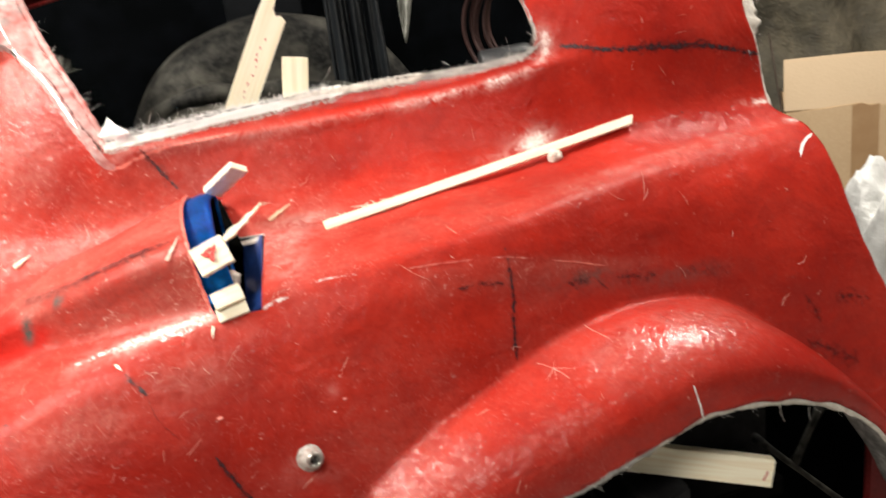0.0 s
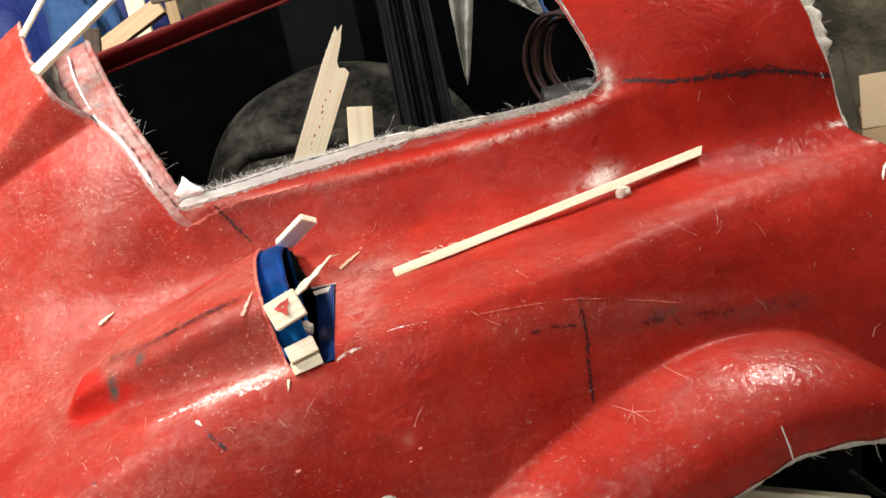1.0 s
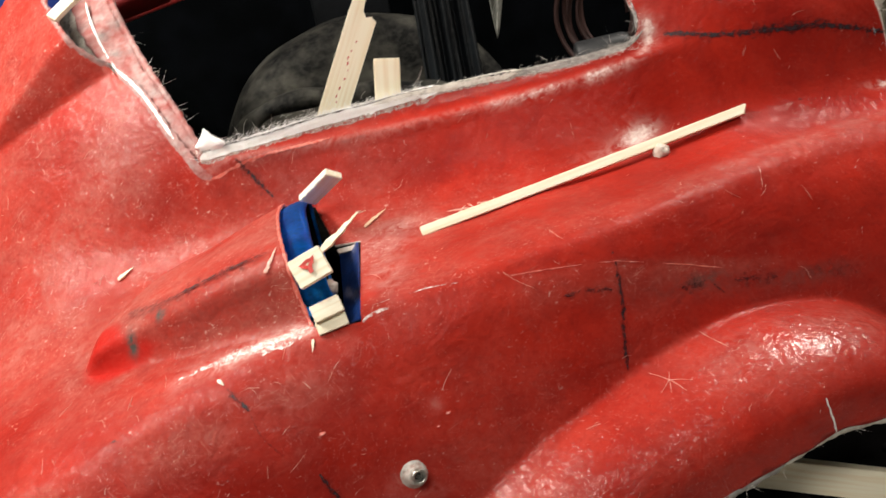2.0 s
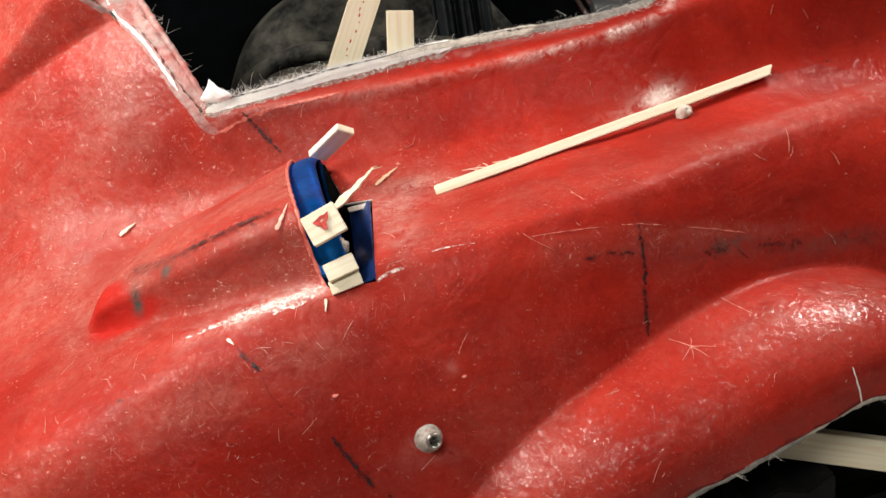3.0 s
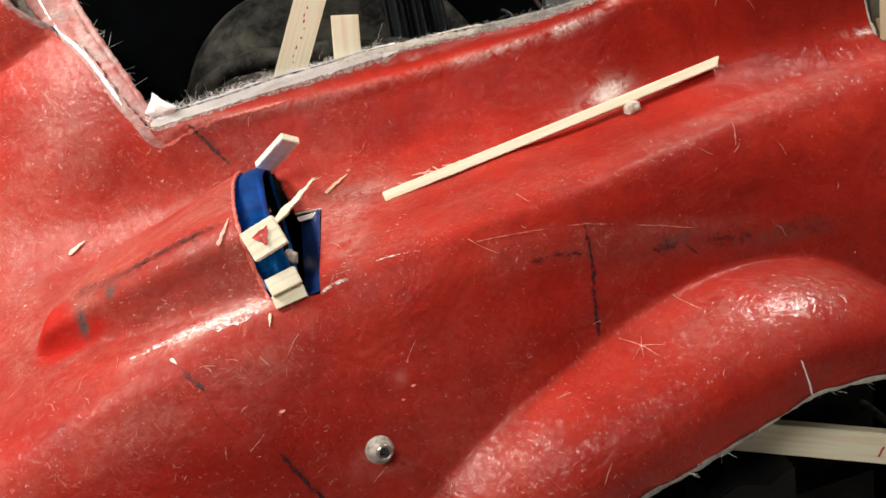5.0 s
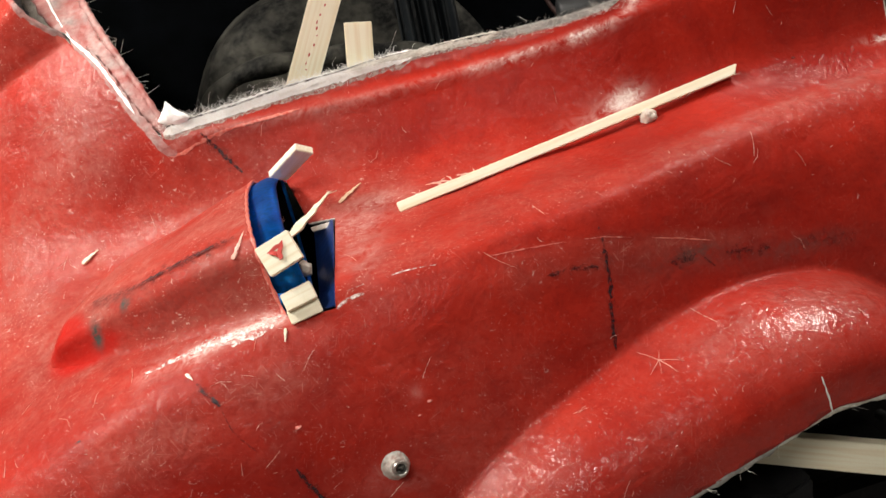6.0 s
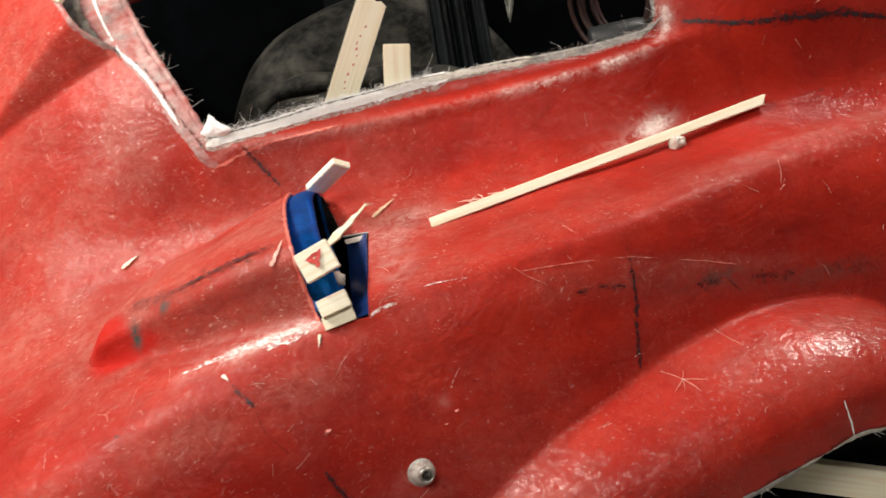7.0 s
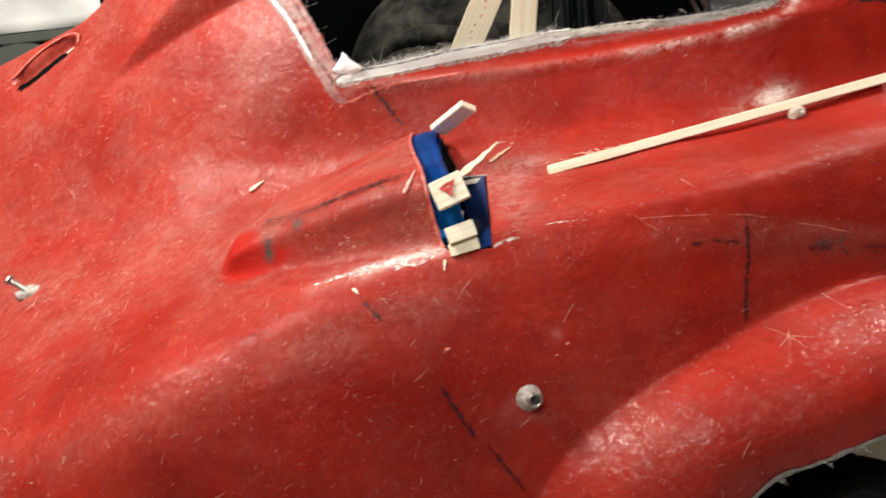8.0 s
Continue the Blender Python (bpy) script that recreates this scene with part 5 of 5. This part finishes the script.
    part("resin_collar", bm, CAST_RESIN, ob, "grey resin collar")
    bm = bmesh.new()
    rings = [[bm.verts.new((r * math.cos(k * 0.2618), r * math.sin(k * 0.2618), z)) for k in range(24)] for r, z in ((0.0108, 0.009), (0.0105, long), (0.0098, long + 0.001), (0.0072, long + 0.001), (0.0066, long - 0.001), (0.0066, long - 0.016))]
    for one, two in zip(rings[:-1], rings[1:]):
        for k in range(24):
            bm.faces.new((one[k], one[(k + 1) % 24], two[(k + 1) % 24], two[k]))
    part("steel_tube", bm, STEEL, ob, "bright zinc tube end")
    # A black disc closes the tube in place of the bore's shade.
    bm = bmesh.new()
    bmesh.ops.create_circle(bm, cap_ends=True, segments=20, radius=0.0067)
    bmesh.ops.translate(bm, verts=bm.verts, vec=(0, 0, long - 0.006))
    part("bore", bm, HOLE, ob, "black disc for the shade in the bore")
    return ob


stud("threaded_stud", 0.158, 1.190, -0.93 * INWARD + 0.25 * UP + 0.20 * AX, 0.018, "zinc-plated tube stud set in grey resin on the flank")


def screw():
    ob = tagged(new("steel_screw"), "bent steel screw standing in a smear of grey resin", "screw")
    ob.location = on_shell(-0.690, 1.602, 0.0)
    tip = on_shell(-0.725, 1.628, 0.032) - ob.location
    verts, faces = ribbon_tube([Vector((0, 0, 0)).lerp(tip, k / 8) for k in range(9)], [0.0062 if k % 2 else 0.0055 for k in range(9)], 10)
    raw_part("shank", verts, faces, STEEL, ob)
    verts, faces = ribbon_tube([tip, tip + tip.normalized() * 0.005], [0.0095, 0.0085], 12)
    raw_part("screw_head", verts, faces, STEEL, ob, "", False)
    bm = bmesh.new()
    bmesh.ops.create_icosphere(bm, subdivisions=3, radius=1)
    q = Vector(tuple(HX)).to_track_quat("Z", "Y").to_matrix()
    for v in bm.verts:
        g = 1 + 0.4 * noise.noise(v.co * 1.7)
        v.co = q @ Vector((v.co.x * 0.026 * g, v.co.y * 0.014 * g, v.co.z * 0.007 * g))
    part("resin_smear", bm, CAST_RESIN, ob, "grey resin smear")


screw()


# ---- inside the body ----
def broken_lath(start, end, width, thick, mat, label):
    """A lath whose top is snapped off in a step with splinters."""
    length = (Vector(end) - Vector(start)).length
    bm = bmesh.new()
    outline = [(0, -0.5), (length * 0.80, -0.5), (length * 0.815, -0.30), (length * 0.805, -0.12), (length * 0.83, 0.02), (length * 0.93, 0.10), (length * 0.955, 0.16), (length * 1.0, 0.22), (length * 0.96, 0.30), (length * 0.985, 0.42), (length * 0.90, 0.46), (length * 0.80, 0.5), (0, 0.5)]
    top = [bm.verts.new((x, y * width, thick / 2)) for x, y in outline]
    low = [bm.verts.new((x, y * width, -thick / 2)) for x, y in outline]
    bm.faces.new(top)
    bm.faces.new(low[::-1])
    for k in range(len(top)):
        j = (k + 1) % len(top)
        bm.faces.new((top[k], low[k], low[j], top[j]))
    ob = part("broken_lath", bm, mat, None, "", False)
    m = aligned(start, end, tuple(-INWARD))
    m.translation = Vector(start)
    ob.matrix_world = m
    for k in range(9):
        bm = bmesh.new()
        bmesh.ops.create_icosphere(bm, subdivisions=1, radius=1)
        for v in bm.verts:
            v.co = Vector((v.co.x * (0.0014 + 0.0028 * abs(math.sin(k * 2.3))), v.co.y * (0.0008 + 0.0010 * abs(math.cos(k * 1.9))), v.co.z * 0.0005)) + Vector((length * (0.40 + 0.036 * k + 0.010 * math.sin(k * 5.1)), 0.003 * math.sin(k * 1.3), thick / 2))
        part("paint_fleck", bm, RED_INK, ob, "red paint fleck" if k == 0 else "")
    return tagged(ob, label, "lath")


broken_lath((-0.4558, 1.4226, 1.0582), (-0.275, 1.4919, 1.3974), 0.052, 0.006, WOOD, "pale wooden lath with a snapped top and red flecks")
stick("wooden_lath", (-0.300, 1.450, 1.10), (-0.280, 1.47, 1.253), 0.047, 0.006, WOOD, tuple(-INWARD), "short pale wooden lath standing behind the window edge", "lath")

chassis = tagged(new("car_chassis"), "dusty black steel chassis under the red body, blackened for shade", "chassis")


def house(name, centre, radius, wide, mat, parent, label):
    """A wheel house: a rounded drum lying across the car, with a rolled rim."""
    bm = bmesh.new()
    prof = [(0.0, -wide), (radius * 0.72, -wide), (radius * 0.90, -wide * 0.94), (radius * 0.97, -wide * 0.80), (radius, -wide * 0.50), (radius, wide * 0.2), (radius * 0.97, wide * 0.7), (radius * 0.90, wide), (radius * 0.5, wide * 1.1)]
    rings = []
    for r, y in prof:
        rings.append([bm.verts.new((r * math.cos(k * math.pi / 30) * (1 + 0.02 * noise.noise(Vector((k * 0.3, y * 9, 0)))), y, r * math.sin(k * math.pi / 30) * (1 + 0.02 * noise.noise(Vector((k * 0.3, y * 9, 4)))))) for k in range(-12, 43)])
    for one, two in zip(rings[:-1], rings[1:]):
        for k in range(len(one) - 1):
            bm.faces.new((one[k], one[k + 1], two[k + 1], two[k]))
    ob = part(name, bm, mat, parent, label)
    ob.matrix_world = pose(*centre, 0, 0, 22)
    return ob


arch = house("wheel_house", (-0.505, 2.016, 1.035), 0.295, 0.17, TYRE_HOUSE, chassis, "dusty rounded wheel house")
arch.matrix_world = arch.matrix_world @ Matrix.Diagonal((1.22, 1.0, 1.0, 1.0))
ROLL = spline([(-0.03, 1.10), (0.007, 1.150), (0.062, 1.176), (0.139, 1.182), (0.265, 1.170), (0.40, 1.150), (0.50, 1.10)], 0.02)
verts, faces = ribbon_tube([Vector(tuple(q[0] * AX + 1.79 * INWARD + q[1] * UP)) for q in ROLL], [0.020 + 0.004 * math.sin(k * 0.9) for k in range(len(ROLL))], 12)
raw_part("rolled_rim", verts, faces, TYRE_HOUSE, chassis, "dusty rolled rim of the wheel house")


def plate(name, low, high, mat, parent, label="", turn=22.0):
    """A plate or box beam in the car's own directions (along, inward, up)."""
    low, high = Vector(low), Vector(high)
    ob = part(name, beam(tuple(high - low), 0.004, cuts=2), mat, parent, label, False)
    mid = (low + high) / 2
    ob.matrix_world = Matrix.Rotation(radians(turn), 4, "Z") @ Matrix.Translation(mid)
    return ob


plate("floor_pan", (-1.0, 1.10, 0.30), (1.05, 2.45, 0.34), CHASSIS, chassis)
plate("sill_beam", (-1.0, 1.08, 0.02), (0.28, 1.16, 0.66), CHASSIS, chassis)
plate("dark_back_panel", (0.30, 1.22, 0.02), (1.10, 1.26, 0.98), ARCH_DARK, chassis)
# Added black panel: stands in for the dark behind the plank.
plate("dark_back_panel", (1.11, 1.262, 0.02), (1.75, 1.29, 0.56), BLACK, chassis)
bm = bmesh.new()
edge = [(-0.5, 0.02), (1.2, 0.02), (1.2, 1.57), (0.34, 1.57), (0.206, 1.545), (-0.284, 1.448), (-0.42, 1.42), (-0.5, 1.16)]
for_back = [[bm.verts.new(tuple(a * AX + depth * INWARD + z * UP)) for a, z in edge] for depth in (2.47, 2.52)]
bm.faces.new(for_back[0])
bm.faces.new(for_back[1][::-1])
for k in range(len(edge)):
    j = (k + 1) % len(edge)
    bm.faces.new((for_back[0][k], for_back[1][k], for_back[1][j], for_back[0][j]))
part("far_side", bm, BLACK, chassis, "far side of the chassis, blackened for shade", False)
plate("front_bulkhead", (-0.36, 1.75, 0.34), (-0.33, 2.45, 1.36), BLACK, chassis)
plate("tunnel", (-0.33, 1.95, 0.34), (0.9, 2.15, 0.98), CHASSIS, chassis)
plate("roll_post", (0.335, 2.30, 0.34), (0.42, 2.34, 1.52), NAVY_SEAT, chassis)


def seat_cover():
    """A dark cloth hanging in upright folds over the seat frame."""
    n, m, verts, faces = 40, 26, [], []
    for i in range(n + 1):
        f = i / n
        for j in range(m + 1):
            g = j / m
            a = 0.415 + 0.115 * f + 0.05 * (1 - g) * (f - 0.3)
            z = 0.34 + 1.18 * g
            deep = 1.82 + 0.014 * math.sin(17 * f + 2.2 * g) + 0.008 * math.sin(41 * f - 3 * g) + 0.006 * noise.noise(Vector((f * 4, g * 9, 2)))
            verts.append(tuple(a * AX + deep * INWARD + z * UP))
    for i in range(n):
        for j in range(m):
            k = i * (m + 1) + j
            faces.append((k, k + m + 1, k + m + 2, k + 1))
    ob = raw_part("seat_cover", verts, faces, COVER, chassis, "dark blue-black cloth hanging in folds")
    solid = ob.modifiers.new("thickness", "SOLIDIFY")
    solid.thickness = 0.004
    return ob


seat_cover()
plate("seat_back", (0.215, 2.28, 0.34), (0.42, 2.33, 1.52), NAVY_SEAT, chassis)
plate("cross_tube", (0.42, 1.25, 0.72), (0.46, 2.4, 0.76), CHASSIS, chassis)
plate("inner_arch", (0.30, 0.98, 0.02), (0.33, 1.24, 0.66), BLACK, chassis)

plank = stick("wooden_plank", (0.15, 1.170, 0.587), (0.474, 1.18, 0.514), 0.048, 0.022, WOOD, (0.2, -1, 0.15), "sawn wooden plank wedged inside the wheel arch", "plank")
bm = bmesh.new()
stroke = [bm.verts.new(q) for q in ((0.150, -0.013, 0.0113), (0.153, -0.013, 0.0113), (0.158, 0.004, 0.0113), (0.155, 0.004, 0.0113))]
bm.faces.new(stroke)
part("painted_mark", bm, RED_INK, plank, "short red pen stroke near the end", False)
plate("rear_valance", (1.195, 1.04, 0.02), (1.50, 1.055, 0.44), RAIL_RED, chassis, "dark red lower rear panel")
for low_end, high_end in (((1.101, 0.369), (1.14, 0.441)), ((1.191, 0.233), (1.042, 0.387))):
    verts, faces = ribbon_tube([Vector(tuple((low_end[0] + (high_end[0] - low_end[0]) * f) * AX + 1.12 * INWARD + (low_end[1] + (high_end[1] - low_end[1]) * f) * UP)) for f in (-0.3, 0.0, 0.5, 1.0, 1.3)], [0.009, 0.007, 0.006, 0.007, 0.010], 10)
    raw_part("suspension_link", verts, faces, TYRE_HOUSE, chassis, "dusty grey suspension link")
plate("plank_rest", (0.60, 0.93, 0.02), (0.74, 1.02, 0.515), ARCH_DARK, chassis)


def hanging_film(where, label):
    bm = bmesh.new()
    rows = []
    for i in range(15):
        f = i / 14
        row = []
        for j in range(9):
            s = j / 8 - 0.5
            x = 0.075 * s * (1 - f) ** 0.75 + 0.004
            row.append(bm.verts.new((x, 0.014 * math.sin(9 * s + 4 * f) * (1 - 0.6 * f) + 0.004 * noise.noise(Vector((s * 9, f * 9, 0))), -0.30 * f)))
        rows.append(row)
    for one, two in zip(rows[:-1], rows[1:]):
        for j in range(8):
            bm.faces.new((one[j], one[j + 1], two[j + 1], two[j]))
    ob = part("plastic_film", bm, GREY_FILM)
    ob.matrix_world = where
    solid = ob.modifiers.new("thickness", "SOLIDIFY")
    solid.thickness = 0.001
    return tagged(ob, label, "plastic film")


hanging_film(pose(-0.095, 1.80, 1.53, 0, 6, 10), "torn grey plastic film hanging in a point")
hanging_film(pose(-0.059, 2.091, 1.48, 0, -38, 24) @ Matrix.Diagonal((1.5, 1.0, 0.62, 1.0)), "crumpled grey-green plastic flap hanging from the rod")
stick("hanging_rod", (-0.75, 1.70, 1.54), (0.45, 1.90, 1.54), 0.02, 0.02, WOOD_DARK, (0, 0, 1), "dark wooden rod across the body opening", "rod")


def hose_coil(name, centre, radius, turns, thick, mat, tilt, label):
    pts = []
    for k in range(turns * 28 + 1):
        ang = 2 * math.pi * k / 28
        r = radius * (1 + 0.10 * math.sin(ang * 0.37) + 0.04 * noise.noise(Vector((k * 0.1, 0, 0))))
        pts.append(Vector((r * math.cos(ang), 0.018 * k / 28 + 0.01 * noise.noise(Vector((k * 0.2, 3, 0))), 1.15 * r * math.sin(ang))))
    verts, faces = ribbon_tube(pts, thick, 8)
    ob = raw_part(name, verts, faces, mat)
    ob.matrix_world = pose(*centre, *tilt)
    return tagged(ob, label, "hose")


hose_coil("hose_coil", (0.07, 2.02, 1.225), 0.095, 7, 0.0055, HOSE_RED, (0, 0, -30), "coiled oxide-red hose behind the seat")


def blue_hose():
    path = [Vector((0.039, 2.201, 1.436)), Vector((0.036, 2.182, 1.391)), Vector((0.041, 2.182, 1.359)), Vector((0.053, 2.182, 1.337)), Vector((0.068, 2.203, 1.325))]
    verts, faces = ribbon_tube(path, [0.011, 0.011, 0.010, 0.011, 0.013], 10)
    return tagged(raw_part("blue_hose", verts, faces, SKY_BLUE, None, "short blue hose end hanging behind the window post"), "short blue hose end hanging behind the window post", "hose")


blue_hose()


def canister():
    bm = bmesh.new()
    rings = []
    for r, z in ((0.0, 0), (0.026, 0), (0.030, 0.005), (0.030, 0.10), (0.026, 0.112), (0.012, 0.118), (0.012, 0.135), (0.0, 0.135)):
        rings.append([bm.verts.new((max(r, 1e-4) * math.cos(k * math.pi / 12), max(r, 1e-4) * math.sin(k * math.pi / 12), z)) for k in range(24)])
    for one, two in zip(rings[:-1], rings[1:]):
        for k in range(24):
            bm.faces.new((one[k], one[(k + 1) % 24], two[(k + 1) % 24], two[k]))
    ob = part("grey_canister", bm, material("grey_plastic", (0.018, 0.0185, 0.020), 0.5, bump=((90, 0.001),)))
    ob.matrix_world = pose(0.035, 1.80, 1.165, 0, 88, 12)
    return tagged(ob, "grey plastic canister lying on its side", "canister")


canister()


def crumple(name, size, mat, centre, label, category, seed, rough=0.35, turn=0.0):
    """A heap of slack sheet or sacking with folds."""
    bm = bmesh.new()
    bmesh.ops.create_icosphere(bm, subdivisions=5, radius=1)
    for v in bm.verts:
        c = v.co.copy()
        g = 1 + rough * noise.noise(c * 1.6 + Vector((seed, 0, 0))) + rough * 0.5 * noise.noise(Vector((c.x * 5, c.y * 5, c.z * 2)) + Vector((0, seed, 0))) + 0.05 * abs(noise.noise(c * 9))
        v.co = Vector((c.x * size[0], c.y * size[1], c.z * size[2])) * g
    low = min(v.co.z for v in bm.verts)
    for v in bm.verts:
        v.co.z -= low
    ob = part(name, bm, mat)
    ob.matrix_world = pose(*centre, 0, 0, turn)
    return tagged(ob, label, category)


# ---- round the car ----
def carton(centre, size, turn):
    """An open carton: four walls, a raised front flap and a strip of tape."""
    ob = tagged(new("cardboard_box"), "brown corrugated carton with a raised flap and parcel tape", "box")
    ob.matrix_world = pose(*centre, 0, 0, turn)
    w, d, h = size
    for name, low, high in (("front_wall", (-w / 2, -d / 2, 0), (w / 2, -d / 2 + 0.006, h)), ("back_wall", (-w / 2, d / 2 - 0.006, 0), (w / 2, d / 2, h)), ("side_wall", (-w / 2, -d / 2 + 0.007, 0), (-w / 2 + 0.006, d / 2 - 0.007, h)), ("side_wall", (w / 2 - 0.006, -d / 2 + 0.007, 0), (w / 2, d / 2 - 0.007, h)), ("box_floor", (-w / 2 + 0.007, -d / 2 + 0.007, 0), (w / 2 - 0.007, d / 2 - 0.007, 0.006))):
        low, high = Vector(low), Vector(high)
        wall = part(name, beam(tuple(high - low), 0.002, cuts=2), CARD, ob, "", False)
        wall.location = (low + high) / 2
    flap = part("front_flap", beam((w, 0.005, 0.16), 0.002, cuts=2), CARD_LIGHT, ob, "paler raised flap", False)
    flap.matrix_local = pose(0, -d / 2 + 0.012, h + 0.082, -5, 0, 0)
    # Card flap in dark wood colour: its shade is put into the material.
    flap = part("side_flap", beam((0.005, d * 0.9, 0.22), 0.002, cuts=2), WOOD_DARK, ob, "side flap coloured dark for shade", False)
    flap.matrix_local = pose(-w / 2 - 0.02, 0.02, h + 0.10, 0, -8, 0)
    strip = part("tape_strip", beam((0.075, 0.001, 0.30), 0.0, cuts=2), TAPE, ob, "brown parcel tape", False)
    strip.location = (-0.08, -d / 2 - 0.001, h - 0.14)
    return ob


carton((1.262, 2.76, 0.0), (0.62, 0.42, 0.82), -14)
crumple("crumpled_sack", (0.75, 0.35, 0.72), SACK, (1.35, 3.55, 0.0), "grey-brown sacking heaped against the wall", "sacking", 3.0, 0.4)
crumple("crumpled_sack", (0.5, 0.3, 0.66), SACK, (0.55, 3.75, 0.0), "grey-brown sacking heaped against the wall", "sacking", 8.0, 0.4, 40)
crumple("plastic_bag", (0.17, 0.12, 0.345), FILM, (1.00, 1.98, 0.0), "crumpled white plastic bag beside the tail", "bag", 5.0, 0.4)
crumple("blue_tarpaulin", (0.62, 0.35, 1.06), BLUE_SHEET, (-1.90, 2.98, 0.0), "bright blue tarpaulin bundled behind the car", "tarpaulin", 11.0, 0.3)
crumple("blue_cloth", (0.145, 0.13, 0.87), SKY_BLUE, (-1.43, 2.52, 0.0), "faded blue cloth bundle behind the car", "cloth", 14.0, 0.3)
crumple("crumpled_sack", (0.50, 0.2, 0.84), SACK, (-0.98, 3.05, 0.0), "grey-brown sacking heaped behind the car", "sacking", 18.0, 0.35)

cowl_edge = on_shell(-0.283, 2.180, 0.008)
cowl_top = on_shell(-0.312, 2.310, 0.006)
stick("wooden_stick", cowl_edge, (-0.735, 1.62, 1.585), 0.021, 0.012, WOOD_PALE, (0.3, -0.8, 0.5), "pale wooden stick bracing the fairing's cut edge", "stick")
stick("wooden_stick", cowl_top, (-0.905, 1.66, 1.65), 0.011, 0.008, WOOD, (0.3, -0.8, 0.5), "thin pale wooden stick on the fairing's cut edge", "stick")
stick("dark_offcut", (-0.935, 1.70, 1.40), (-0.908, 1.70, 1.510), 0.033, 0.018, WOOD_DARK, (0.35, -0.9, 0.1), "dark brown wood offcut standing by the rail", "offcut")
stick("wooden_offcut", (-1.06, 1.88, 1.45), (-0.845, 1.92, 1.545), 0.044, 0.018, WOOD_BROWN, (0.3, -0.9, 0.35), "light brown wood offcut leaning on the rail", "offcut")
stick("wooden_offcut", (-1.17, 2.38, 0.90), (-1.185, 2.42, 1.68), 0.055, 0.03, WOOD, (0.3, -0.9, 0.2), "yellowish upright timber offcut behind the car", "offcut")
stick("wooden_offcut", (-1.09, 2.46, 0.90), (-1.10, 2.48, 1.68), 0.035, 0.03, WOOD_BROWN, (0.3, -0.9, 0.2), "brownish upright timber offcut behind the car", "offcut")


def paper_sheet():
    bm = bmesh.new()
    bmesh.ops.create_grid(bm, x_segments=24, y_segments=12, size=0.5)
    for v in bm.verts:
        v.co = Vector((v.co.x * 1.0, 0.02 * noise.noise(Vector((v.co.x * 4, v.co.y * 4, 0))), v.co.y * 0.42))
    ob = part("paper_sheet", bm, PAPER)
    ob.matrix_world = pose(-2.31, 2.25, 1.475, -3, 0, 0)
    solid = ob.modifiers.new("thickness", "SOLIDIFY")
    solid.thickness = 0.003
    return tagged(ob, "large white paper sheet on a dark cabinet", "paper")


paper_sheet()


def steel_cabinet():
    ob = tagged(new("steel_cabinet"), "grey-green steel cabinet with a white sheet standing on it", "cabinet")
    ob.location = (-2.31, 2.36, 0)
    for name, low, high in (("cabinet_body", (-0.52, -0.15, 0.05), (0.52, 0.17, 1.23)), ("cabinet_top", (-0.53, -0.17, 1.232), (0.53, 0.18, 1.262)), ("cabinet_base", (-0.50, -0.13, 0.0), (0.50, 0.15, 0.048)), ("cabinet_door", (-0.51, -0.168, 0.07), (-0.004, -0.152, 1.22)), ("cabinet_door", (0.004, -0.168, 0.07), (0.51, -0.152, 1.22))):
        low, high = Vector(low), Vector(high)
        piece = part(name, beam(tuple(high - low), 0.004, cuts=2), CABINET, ob, "", False)
        piece.location = (low + high) / 2
    return ob


steel_cabinet()


# ---- the room ----
def slab(name, low, high, mat, label=""):
    bm = bmesh.new()
    bmesh.ops.create_cube(bm, size=1)
    low, high = Vector(low), Vector(high)
    bmesh.ops.scale(bm, vec=high - low, verts=bm.verts)
    bmesh.ops.translate(bm, vec=(low + high) / 2, verts=bm.verts)
    return tagged(part(name, bm, mat, smooth_faces=False), label, "", "", "structure")


slab("floor", (-3.4, -2.6, -0.1), (3.2, 4.4, 0.0), CONCRETE, "stained grey concrete workshop floor")
slab("ceiling", (-3.4, -2.6, 2.75), (3.2, 4.4, 2.85), PLASTER, "grey painted workshop ceiling")
slab("wall_north", (-3.4, 4.4, 0.0), (3.2, 4.5, 2.75), PLASTER, "grey painted workshop wall")
slab("wall_south", (-3.4, -2.7, 0.0), (3.2, -2.6, 2.75), PLASTER, "grey painted workshop wall")
slab("wall_west", (-3.5, -2.6, 0.0), (-3.4, 4.4, 2.75), PLASTER, "grey painted workshop wall")
slab("wall_east", (3.2, -2.6, 0.0), (3.3, 4.4, 2.75), PLASTER, "grey painted workshop wall")
